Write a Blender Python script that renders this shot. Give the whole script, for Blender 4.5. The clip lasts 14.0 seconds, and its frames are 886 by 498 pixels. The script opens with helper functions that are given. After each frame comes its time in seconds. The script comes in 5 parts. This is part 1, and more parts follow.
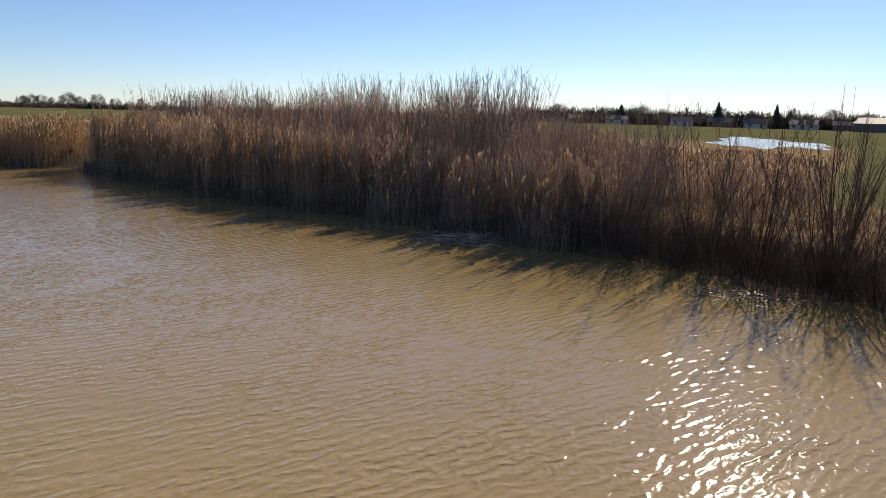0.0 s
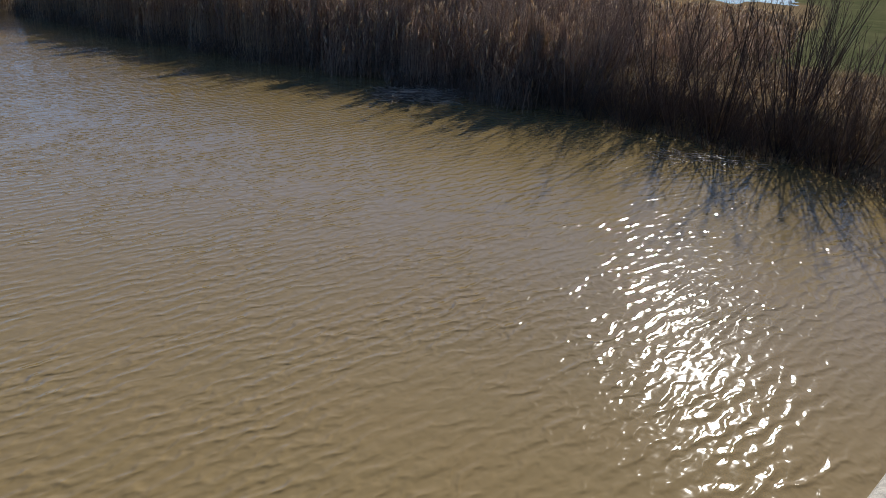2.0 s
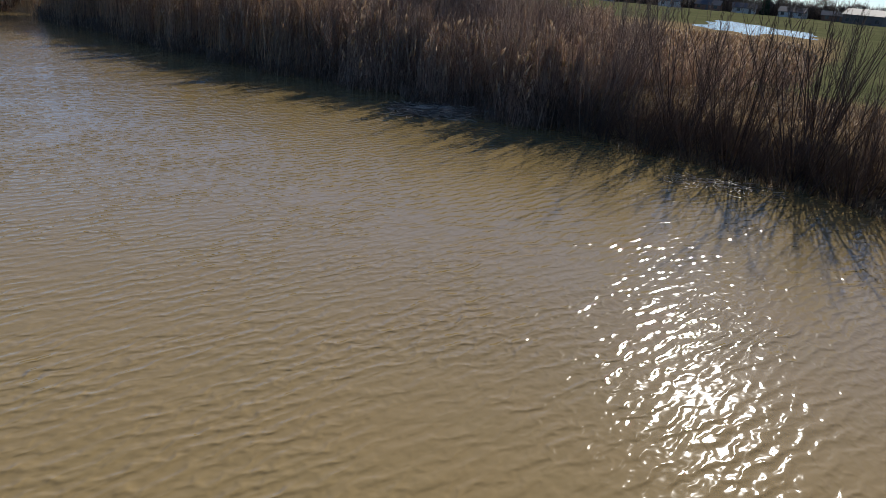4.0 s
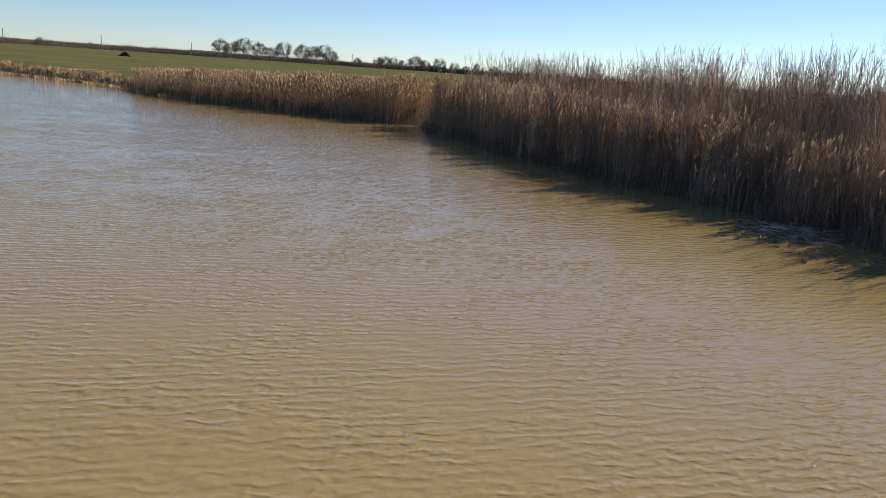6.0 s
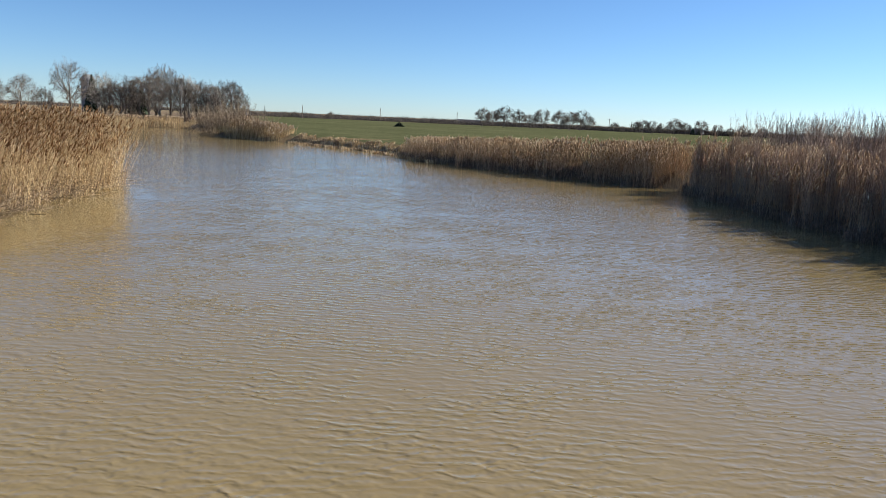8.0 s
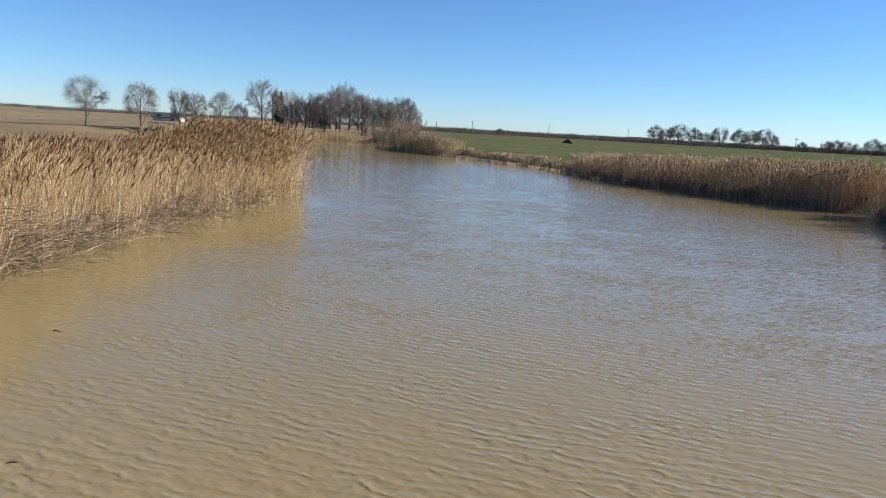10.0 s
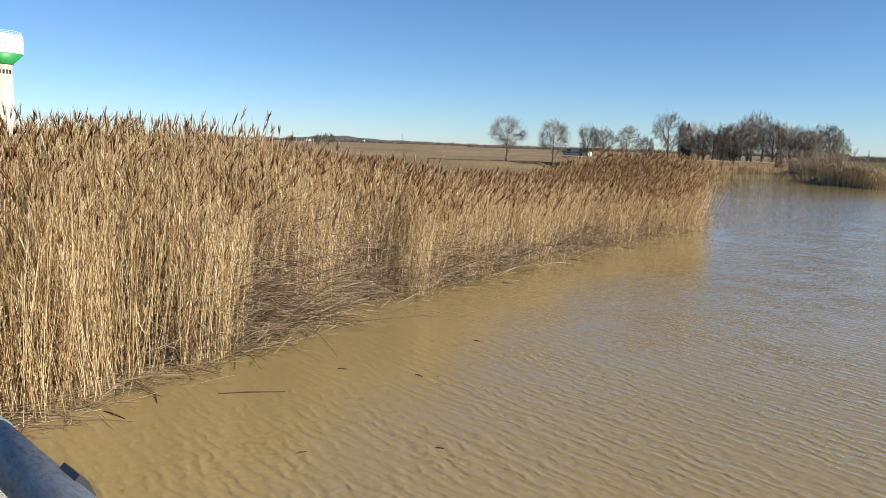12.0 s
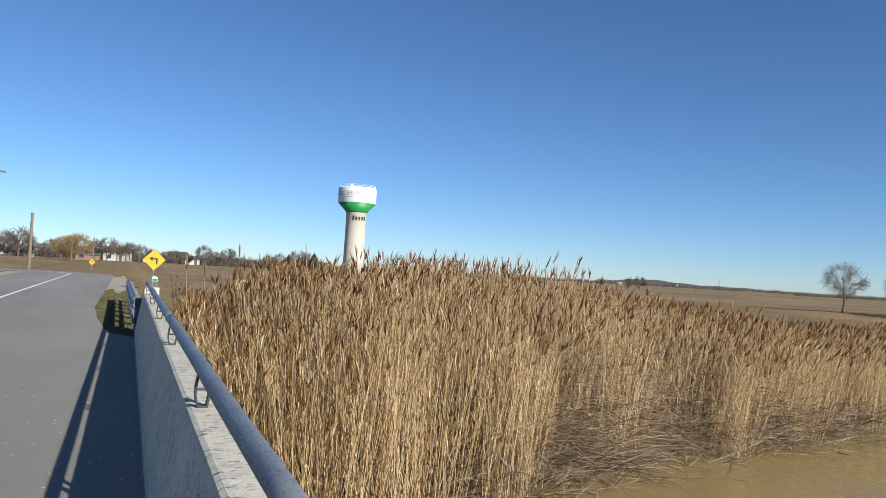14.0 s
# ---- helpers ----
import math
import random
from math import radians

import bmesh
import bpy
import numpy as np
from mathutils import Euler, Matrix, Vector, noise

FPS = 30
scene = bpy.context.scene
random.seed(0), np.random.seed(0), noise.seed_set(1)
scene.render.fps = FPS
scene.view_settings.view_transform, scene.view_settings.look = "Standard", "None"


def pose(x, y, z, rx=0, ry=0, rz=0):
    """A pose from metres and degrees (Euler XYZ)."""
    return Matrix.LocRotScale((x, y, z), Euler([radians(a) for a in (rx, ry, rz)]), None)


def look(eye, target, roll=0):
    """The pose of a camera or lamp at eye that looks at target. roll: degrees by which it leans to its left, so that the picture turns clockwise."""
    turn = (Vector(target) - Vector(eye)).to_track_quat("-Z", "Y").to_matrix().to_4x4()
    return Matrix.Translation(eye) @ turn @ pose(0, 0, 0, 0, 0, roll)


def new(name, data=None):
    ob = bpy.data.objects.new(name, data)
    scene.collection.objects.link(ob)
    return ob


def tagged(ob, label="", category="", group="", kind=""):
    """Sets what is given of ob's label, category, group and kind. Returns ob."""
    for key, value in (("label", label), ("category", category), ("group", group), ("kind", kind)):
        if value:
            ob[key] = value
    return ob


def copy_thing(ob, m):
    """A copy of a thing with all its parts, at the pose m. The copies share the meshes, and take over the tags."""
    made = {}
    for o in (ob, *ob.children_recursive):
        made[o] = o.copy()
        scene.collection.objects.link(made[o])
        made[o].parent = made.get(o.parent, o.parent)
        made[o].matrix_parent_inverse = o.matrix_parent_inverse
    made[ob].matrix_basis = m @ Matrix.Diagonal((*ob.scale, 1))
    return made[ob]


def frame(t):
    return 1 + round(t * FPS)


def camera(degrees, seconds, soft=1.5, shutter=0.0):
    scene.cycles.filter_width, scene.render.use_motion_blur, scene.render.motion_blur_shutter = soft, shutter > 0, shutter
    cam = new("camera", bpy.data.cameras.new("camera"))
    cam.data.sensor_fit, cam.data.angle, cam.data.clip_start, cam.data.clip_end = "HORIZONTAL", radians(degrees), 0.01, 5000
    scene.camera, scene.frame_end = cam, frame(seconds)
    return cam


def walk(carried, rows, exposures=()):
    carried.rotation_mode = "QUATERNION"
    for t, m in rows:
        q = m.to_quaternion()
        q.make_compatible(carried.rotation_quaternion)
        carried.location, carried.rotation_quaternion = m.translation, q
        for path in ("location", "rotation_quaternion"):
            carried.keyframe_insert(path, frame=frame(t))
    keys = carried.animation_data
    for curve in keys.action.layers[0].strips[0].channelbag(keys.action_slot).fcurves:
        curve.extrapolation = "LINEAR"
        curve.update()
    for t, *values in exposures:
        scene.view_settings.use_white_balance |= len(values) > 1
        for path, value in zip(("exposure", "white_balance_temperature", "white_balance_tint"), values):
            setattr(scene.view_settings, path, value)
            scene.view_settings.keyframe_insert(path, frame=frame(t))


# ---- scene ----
cam = camera(61.15, 14.0, soft=0.55)
PATH = [
    (0.0, pose(0.021, 0.136, 3.699, 79.75, 0, -42.05) @ pose(0, 0, 0, 0, 0, 1.58)),
    (0.5, pose(0.060, 0.145, 3.695, 78.68, 0, -44.02) @ pose(0, 0, 0, 0, 0, 1.45)),
    (1.0, pose(0.080, 0.138, 3.685, 75.84, 0, -46.71) @ pose(0, 0, 0, 0, 0, 1.57)),
    (1.2, pose(0.085, 0.141, 3.676, 73.37, 0, -46.90) @ pose(0, 0, 0, 0, 0, 2.60)),
    (1.3, pose(0.092, 0.148, 3.668, 71.24, 0, -47.85) @ pose(0, 0, 0, 0, 0, 3.59)),
    (1.5, pose(0.173, 0.191, 3.642, 70.63, 0, -50.55) @ pose(0, 0, 0, 0, 0, 4.04)),
    (1.6, pose(0.252, 0.233, 3.615, 69.74, 0, -50.21) @ pose(0, 0, 0, 0, 0, 5.33)),
    (1.8, pose(0.302, 0.256, 3.714, 70.26, 0, -48.09) @ pose(0, 0, 0, 0, 0, 4.28)),
    (2.0, pose(0.250, 0.348, 3.737, 68.86, 0, -45.74) @ pose(0, 0, 0, 0, 0, 3.08)),
    (2.2, pose(0.279, 0.385, 3.688, 68.92, 0, -49.38) @ pose(0, 0, 0, 0, 0, 6.84)),
    (4.4, pose(0.311, 0.387, 3.613, 70.35, 0, -41.85) @ pose(0, 0, 0, 0, 0, 4.41)),
    (4.5, pose(0.267, 0.413, 3.678, 70.27, 0, -40.83) @ pose(0, 0, 0, 0, 0, 4.35)),
    (5.0, pose(-0.005, 0.380, 3.742, 73.35, 0, -33.43) @ pose(0, 0, 0, 0, 0, 5.26)),
    (5.5, pose(-0.141, 0.292, 3.800, 75.19, 0, -25.10) @ pose(0, 0, 0, 0, 0, 3.58)),
    (6.0, pose(-0.188, 0.210, 3.730, 76.44, 0, -18.70) @ pose(0, 0, 0, 0, 0, 4.04)),
    (6.5, pose(-0.178, 0.191, 3.669, 78.45, 0, -14.07) @ pose(0, 0, 0, 0, 0, 3.00)),
    (7.0, pose(-0.215, 0.168, 3.696, 79.75, 0, -9.76) @ pose(0, 0, 0, 0, 0, 3.06)),
    (7.5, pose(-0.234, 0.182, 3.698, 80.10, 0, -4.11) @ pose(0, 0, 0, 0, 0, 2.56)),
    (8.0, pose(-0.241, 0.241, 3.726, 80.15, 0, 0.87) @ pose(0, 0, 0, 0, 0, 2.51)),
    (8.2, pose(-0.226, 0.274, 3.725, 80.03, 0, 2.48) @ pose(0, 0, 0, 0, 0, 2.67)),
    (10.3, pose(-0.042, 0.232, 3.642, 81.28, 0, 18.17) @ pose(0, 0, 0, 0, 0, 2.61)),
    (10.5, pose(-0.022, 0.231, 3.620, 81.89, 0, 22.15) @ pose(0, 0, 0, 0, 0, 2.28)),
    (11.0, pose(-0.032, 0.233, 3.606, 82.45, 0, 31.83) @ pose(0, 0, 0, 0, 0, 2.03)),
    (11.5, pose(-0.034, 0.133, 3.614, 82.77, 0, 39.01) @ pose(0, 0, 0, 0, 0, 1.58)),
    (12.0, pose(-0.064, 0.027, 3.656, 81.95, 0, 43.65) @ pose(0, 0, 0, 0, 0, 1.80)),
    (12.3, pose(-0.107, -0.011, 3.675, 81.27, 0, 46.67) @ pose(0, 0, 0, 0, 0, 1.50)),
    (12.5, pose(-0.082, 0.012, 3.672, 82.21, 0, 49.70) @ pose(0, 0, 0, 0, 0, 1.10)),
    (13.0, pose(0.067, 0.002, 3.686, 85.35, 0, 57.18) @ pose(0, 0, 0, 0, 0, 0.16)),
    (13.1, pose(0.064, 0.002, 3.688, 86.10, 0, 58.45) @ pose(0, 0, 0, 0, 0, 0.16)),
    (13.5, pose(0.003, 0.001, 3.690, 91.86, 0, 63.86) @ pose(0, 0, 0, 0, 0, 1.20)),
    (14.0, pose(0.004, 0.005, 3.676, 91.75, 0, 67.31) @ pose(0, 0, 0, 0, 0, 3.23)),
]
walk(cam, PATH, [(0.0, 0.43, 6900, 17), (1.0, 0.39, 6780, 14), (1.5, 0.30, 6480, 12), (2.0, 0.06, 5930, 11), (4.5, 0.20, 6080, 11), (5.2, 0.42, 6430, 10), (6.0, 0.5, 6560, 12), (7.0, 0.44, 6320, 9), (8.0, 0.56, 5900, 8), (11.0, 0.58, 5620, 6), (12.5, 0.54, 6200, 8), (13.2, 0.42, 6000, 8), (14.0, 0.32, 5800, 7)])

# ---- light ----
SUN_YAW, SUN_ELEV = 67.2, 28.3  # clockwise from +Y
world = bpy.data.worlds.new("clear_sky")
scene.world = world
world.use_nodes = True
wn = world.node_tree.nodes
sky = wn.new("ShaderNodeTexSky")
sky.sky_type, sky.sun_disc = "NISHITA", False
sky.sun_elevation, sky.sun_rotation = radians(SUN_ELEV), radians(SUN_YAW)
sky.air_density, sky.dust_density, sky.ozone_density = 0.75, 0.05, 5.4
wn["Background"].inputs[1].default_value = 0.085
world.node_tree.links.new(sky.outputs[0], wn["Background"].inputs[0])
sun_way = Vector((math.sin(radians(SUN_YAW)) * math.cos(radians(SUN_ELEV)),
                  math.cos(radians(SUN_YAW)) * math.cos(radians(SUN_ELEV)), math.sin(radians(SUN_ELEV))))
sun = new("sun", bpy.data.lights.new("sun", "SUN"))
sun.data.energy, sun.data.angle, sun.data.color = 5.7, radians(0.55), (1.0, 0.905, 0.76)
sun.matrix_world = look(sun_way * 200, (0, 0, 0))


# ---- materials ----
class Nodes:
    """A node material under construction."""

    def __init__(self, name):
        self.mat = bpy.data.materials.new(name)
        self.mat.use_nodes = True
        self.tree = self.mat.node_tree
        self.bsdf = self.tree.nodes["Principled BSDF"]
        self.out = self.tree.nodes["Material Output"]

    def node(self, kind, **props):
        n = self.tree.nodes.new(kind)
        for k, v in props.items():
            if k == "operation":
                n.operation = v
            elif k == "data_type":
                n.data_type = v
            elif k == "blend_type":
                n.blend_type = v
            elif k == "attribute_name":
                n.attribute_name = v
        return n

    def link(self, a, b):
        self.tree.links.new(a, b)

    def coords(self, scale=(1, 1, 1), turn=0.0):
        tc, mp = self.node("ShaderNodeTexCoord"), self.node("ShaderNodeMapping")
        mp.inputs["Scale"].default_value = scale
        mp.inputs["Rotation"].default_value = (0, 0, radians(turn))
        self.link(tc.outputs["Object"], mp.inputs["Vector"])
        return mp.outputs[0]

    def noise(self, scale, detail=4.0, rough=0.55, vec=None, distortion=0.0):
        n = self.node("ShaderNodeTexNoise")
        n.inputs["Scale"].default_value, n.inputs["Detail"].default_value = scale, detail
        n.inputs["Roughness"].default_value, n.inputs["Distortion"].default_value = rough, distortion
        self.link(vec if vec else self.coords(), n.inputs["Vector"])
        return n.outputs[0]

    def ramp(self, fac, *stops):
        r = self.node("ShaderNodeValToRGB")
        els = r.color_ramp.elements
        while len(els) < len(stops):
            els.new(0.5)
        for e, (p, c) in zip(els, stops):
            e.position, e.color = p, (*c, 1) if len(c) == 3 else c
        self.link(fac, r.inputs[0])
        return r.outputs[0]

    def mix(self, fac, a, b, how="MIX"):
        m = self.node("ShaderNodeMix", data_type="RGBA", blend_type=how)
        for sock, v in ((m.inputs[0], fac), (m.inputs[6], a), (m.inputs[7], b)):
            if isinstance(v, (int, float)):
                sock.default_value = v
            elif isinstance(v, tuple):
                sock.default_value = (*v, 1)
            else:
                self.link(v, sock)
        return m.outputs[2]

    def math(self, op, a, b=0.0, c=0.0):
        m = self.node("ShaderNodeMath", operation=op)
        for sock, v in zip(m.inputs, (a, b, c)):
            if isinstance(v, (int, float)):
                sock.default_value = v
            else:
                self.link(v, sock)
        return m.outputs[0]

    def bump(self, height, dist, strength=1.0, after=None):
        b = self.node("ShaderNodeBump")
        b.inputs["Strength"].default_value, b.inputs["Distance"].default_value = strength, dist
        self.link(height, b.inputs["Height"])
        if after:
            self.link(after, b.inputs["Normal"])
        return b.outputs[0]

    def done(self, colour=None, rough=0.6, metal=0.0, normal=None, spec=0.5):
        b = self.bsdf.inputs
        if isinstance(colour, tuple):
            b["Base Color"].default_value = (*colour, 1)
        elif colour:
            self.link(colour, b["Base Color"])
        if isinstance(rough, (int, float)):
            b["Roughness"].default_value = rough
        else:
            self.link(rough, b["Roughness"])
        b["Metallic"].default_value, b["Specular IOR Level"].default_value = metal, spec
        if normal:
            self.link(normal, b["Normal"])
        return self.mat


def stalk_material(name, stops, rough=0.65, glow=0.0, patch=0.25):
    """Dry plant matter: each stalk its own tone, slow patches over the stand, some light passing through."""
    m = Nodes(name)
    geo = m.node("ShaderNodeNewGeometry")
    tone = m.ramp(geo.outputs["Random Per Island"], *stops)
    slow = m.noise(0.35, 3.0)
    fine = m.noise(6.0, 3.0)
    tone = m.mix(patch, tone, m.ramp(slow, (0.35, (0.55, 0.45, 0.36)), (0.65, (1.35, 1.3, 1.2))), "MULTIPLY")
    tone = m.mix(0.35, tone, m.ramp(fine, (0.3, (0.6, 0.55, 0.5)), (0.7, (1.3, 1.25, 1.2))), "MULTIPLY")
    m.done(tone, rough, spec=0.25)
    if glow:
        tr, mx = m.node("ShaderNodeBsdfTranslucent"), m.node("ShaderNodeMixShader")
        m.link(tone, tr.inputs["Color"])
        mx.inputs[0].default_value = glow
        m.link(m.bsdf.outputs[0], mx.inputs[1])
        m.link(tr.outputs[0], mx.inputs[2])
        m.link(mx.outputs[0], m.out.inputs[0])
    return m.mat


def water_material(name, calm=True):
    m = Nodes(name)
    tc = m.node("ShaderNodeTexCoord")
    sep = m.node("ShaderNodeSeparateXYZ")
    m.link(tc.outputs["Object"], sep.inputs[0])
    mud = m.ramp(m.noise(0.12, 4.0, vec=m.coords((1, 0.6, 1))), (0.3, (0.225, 0.168, 0.070)), (0.7, (0.285, 0.215, 0.095)))
    mud = m.mix(m.noise(0.9, 5.0), mud, (0.265, 0.188, 0.078))
    # wind ripples: steep little crests that lie along X, and a slower swell under them
    def train(scale, turn, distortion, detail):
        w = m.node("ShaderNodeTexWave")
        w.wave_type, w.bands_direction, w.wave_profile = "BANDS", "Y", "SIN"
        w.inputs["Scale"].default_value, w.inputs["Distortion"].default_value = scale, distortion
        w.inputs["Detail"].default_value, w.inputs["Detail Scale"].default_value = detail, 1.7
        w.inputs["Detail Roughness"].default_value = 0.5
        m.link(m.coords((0.9, 1, 1), turn), w.inputs["Vector"])
        return m.math("POWER", w.outputs["Fac"], 1.5)
    crest = train(1.5, 6, 6.0, 2.0)
    cross = train(2.1, -15, 6.0, 2.0)
    long_ = train(0.75, 22, 5.0, 2.0)
    big = m.noise(1.0, 2.0, 0.5, m.coords((0.55, 1.3, 1), 6), 0.4)
    fine = m.noise(1.0, 1.0, 0.4, m.coords((5.5, 8.0, 1), 9), 0.3)
    patch = m.ramp(m.noise(0.8, 3.0, vec=m.coords((0.7, 1, 1))), (0.32, (0.35,) * 3), (0.62, (1.0,) * 3))
    h = m.math("MULTIPLY", m.math("MULTIPLY_ADD", cross, 0.6, crest), patch)
    h = m.math("MULTIPLY_ADD", long_, 0.28, h)
    h = m.math("MULTIPLY_ADD", big, 1.2, h)
    h = m.math("MULTIPLY_ADD", fine, 0.75, h)
    gust = m.ramp(m.noise(0.16, 3.0, vec=m.coords((0.6, 1.2, 1))), (0.3, (0.55,) * 3), (0.65, (1.0,) * 3))
    if calm:
        # sheltered strip beside the west reeds
        lee = m.math("MULTIPLY_ADD", sep.outputs[1], 0.135, sep.outputs[0])
        lee = m.math("ADD", lee, m.math("MULTIPLY", m.noise(0.3, 3.0), 3.0))
        lee = m.math("ADD", lee, m.math("MULTIPLY", m.math("MAXIMUM", m.math("SUBTRACT", sep.outputs[1], 33.0), 0.0), 1.6))
        lee = m.math("DIVIDE", m.math("ADD", lee, 9.6), 6.0)
        lee = m.ramp(lee, (0.05, (0.10,) * 3), (0.95, (1.0,) * 3))
        gust = m.mix(1.0, gust, lee, "MULTIPLY")
    # the upper reach lies sheltered from the wind
    upper = m.ramp(m.math("DIVIDE", sep.outputs[1], 100.0), (0.16, (1.0,) * 3), (0.75, (0.4,) * 3))
    h = m.math("MULTIPLY", m.math("MULTIPLY", h, gust), upper)
    surface = m.bump(h, 0.0076)
    body = m.bump(h, 0.0145)
    b = m.bsdf.inputs
    b["IOR"].default_value, b["Coat IOR"].default_value = 1.33, 1.45
    b["Coat Weight"].default_value, b["Coat Roughness"].default_value = 1.0, 0.05
    m.link(surface, b["Coat Normal"])
    return m.done(mud, 0.6, normal=body, spec=0.0)


def ground_material():
    m = Nodes("field_and_bank")
    att = m.node("ShaderNodeAttribute", attribute_name="cover")
    big, mid, fine = m.noise(0.035, 4.0), m.noise(0.5, 5.0), m.noise(9.0, 6.0, 0.7)
    rows = m.noise(1.0, 3.0, vec=m.coords((0.03, 1.1, 1), -24))
    soil = m.ramp(mid, (0.3, (0.16, 0.115, 0.07)), (0.7, (0.27, 0.205, 0.13)))
    soil = m.mix(m.ramp(rows, (0.45, (0.0,) * 3), (0.62, (0.7,) * 3)), soil, (0.13, 0.10, 0.068))
    soil = m.mix(m.ramp(big, (0.4, (0.0,) * 3), (0.65, (0.8,) * 3)), soil, (0.30, 0.23, 0.14))
    grass = m.ramp(mid, (0.3, (0.075, 0.082, 0.036)), (0.7, (0.125, 0.125, 0.06)))
    grass = m.mix(m.ramp(big, (0.45, (0.0,) * 3), (0.7, (0.6,) * 3)), grass, (0.155, 0.145, 0.075))
    dry = m.ramp(fine, (0.3, (0.11, 0.075, 0.04)), (0.7, (0.30, 0.22, 0.125)))
    c = m.mix(m.ramp(att.outputs["Fac"], (0.0, (0.0,) * 3), (0.5, (1.0,) * 3)), soil, dry)
    c = m.mix(m.ramp(m.math("ADD", att.outputs["Fac"], m.math("MULTIPLY", m.math("SUBTRACT", mid, 0.5), 0.3)), (0.6, (0.0,) * 3), (0.85, (1.0,) * 3)), c, grass)
    c = m.mix(0.5, c, m.ramp(fine, (0.3, (0.6,) * 3), (0.7, (1.4,) * 3)), "MULTIPLY")
    return m.done(c, 1.0, normal=m.bump(fine, 0.06, 0.8), spec=0.0)


def plain_material(name, colour, rough=0.6, metal=0.0, vary=0.25, scale=6.0, relief=0.004):
    m = Nodes(name)
    n1, n2 = m.noise(scale, 5.0), m.noise(scale * 0.12, 4.0)
    lo, hi = tuple(v * (1 - vary) for v in colour), tuple(min(1.0, v * (1 + vary)) for v in colour)
    c = m.mix(0.5, m.ramp(n1, (0.3, lo), (0.7, hi)), m.ramp(n2, (0.3, lo), (0.7, hi)))
    return m.done(c, rough, metal, m.bump(n1, relief) if relief else None)


def asphalt_material():
    m = Nodes("worn_asphalt")
    grit, slow = m.noise(90.0, 3.0, 0.7), m.noise(0.4, 4.0, vec=m.coords((0.25, 1, 1)))
    pale = m.node("ShaderNodeTexVoronoi")
    pale.inputs["Scale"].default_value = 8.0
    m.link(m.coords(), pale.inputs["Vector"])
    c = m.ramp(grit, (0.3, (0.185, 0.170, 0.150)), (0.7, (0.285, 0.262, 0.232)))
    c = m.mix(0.6, c, m.ramp(slow, (0.35, (0.75,) * 3), (0.65, (1.2,) * 3)), "MULTIPLY")
    c = m.mix(m.ramp(pale.outputs["Distance"], (0.07, (0.95,) * 3), (0.10, (0.0,) * 3)), c, (0.66, 0.64, 0.60))
    return m.done(c, 0.85, normal=m.bump(grit, 0.004), spec=0.3)


def concrete_material():
    m = Nodes("weathered_concrete")
    n1, n2, n3 = m.noise(30.0, 6.0, 0.7), m.noise(1.6, 5.0, 0.6), m.noise(13.0, 5.0, 0.7, m.coords((3.0, 0.9, 1)))
    c = m.ramp(n1, (0.3, (0.48, 0.435, 0.355)), (0.7, (0.66, 0.61, 0.51)))
    c = m.mix(0.6, c, m.ramp(n2, (0.3, (0.75,) * 3), (0.7, (1.15,) * 3)), "MULTIPLY")
    c = m.mix(m.ramp(n3, (0.565, (0.0,) * 3), (0.61, (0.9,) * 3)), c, (0.10, 0.10, 0.075))
    drip = m.noise(1.0, 4.0, vec=m.coords((9, 9, 0.6)))
    c = m.mix(m.ramp(drip, (0.55, (0.0,) * 3), (0.75, (0.5,) * 3)), c, (0.24, 0.235, 0.22))
    return m.done(c, 0.88, normal=m.bump(n1, 0.006), spec=0.3)


def galvanised_material():
    m = Nodes("galvanised_steel")
    sp = m.node("ShaderNodeTexVoronoi")
    sp.inputs["Scale"].default_value = 60.0
    m.link(m.coords(), sp.inputs["Vector"])
    n1, n2 = m.noise(3.0, 5.0, 0.7), m.noise(95.0, 3.0, 0.7, m.coords((0.4, 1, 1)))
    c = m.ramp(n1, (0.3, (0.125, 0.137, 0.157)), (0.7, (0.205, 0.222, 0.247)))
    c = m.mix(m.ramp(n2, (0.52, (0.0,) * 3), (0.66, (0.6,) * 3)), c, (0.08, 0.084, 0.095))
    rust = m.noise(1.7, 5.0, 0.6)
    c = m.mix(m.ramp(rust, (0.66, (0.0,) * 3), (0.72, (0.75,) * 3)), c, (0.13, 0.075, 0.05))
    r = m.ramp(n2, (0.3, (0.36,) * 3), (0.65, (0.58,) * 3))
    return m.done(c, r, 0.1, m.bump(n2, 0.0012), spec=0.22)


M_WATER = water_material("silty_river_water")
M_POND = plain_material("shallow_floodwater", (0.14, 0.125, 0.095), 0.1, relief=0.035, scale=1.0)
M_GROUND = ground_material()
M_ASPHALT = asphalt_material()
M_CONCRETE = concrete_material()
M_STEEL = galvanised_material()
M_DARKSTEEL = plain_material("dull_dark_steel", (0.045, 0.047, 0.052), 0.55, 0.3, vary=0.4, scale=30, relief=0.001)
M_PAINT = plain_material("road_paint", (0.72, 0.71, 0.66), 0.7, vary=0.15, scale=20)
M_GRAVEL = plain_material("pale_gravel", (0.36, 0.305, 0.225), 0.95, scale=14, relief=0.02)
M_REED = stalk_material("dry_reed_stalk", [(0.0, (0.20, 0.115, 0.052)), (0.3, (0.43, 0.295, 0.145)), (0.65, (0.63, 0.47, 0.26)), (1.0, (0.80, 0.67, 0.435))], 0.5, 0.1)
M_PLUME = stalk_material("reed_plume", [(0.0, (0.11, 0.05, 0.023)), (0.45, (0.27, 0.14, 0.058)), (0.75, (0.48, 0.31, 0.15)), (1.0, (0.66, 0.51, 0.30))], 0.9, 0.4)
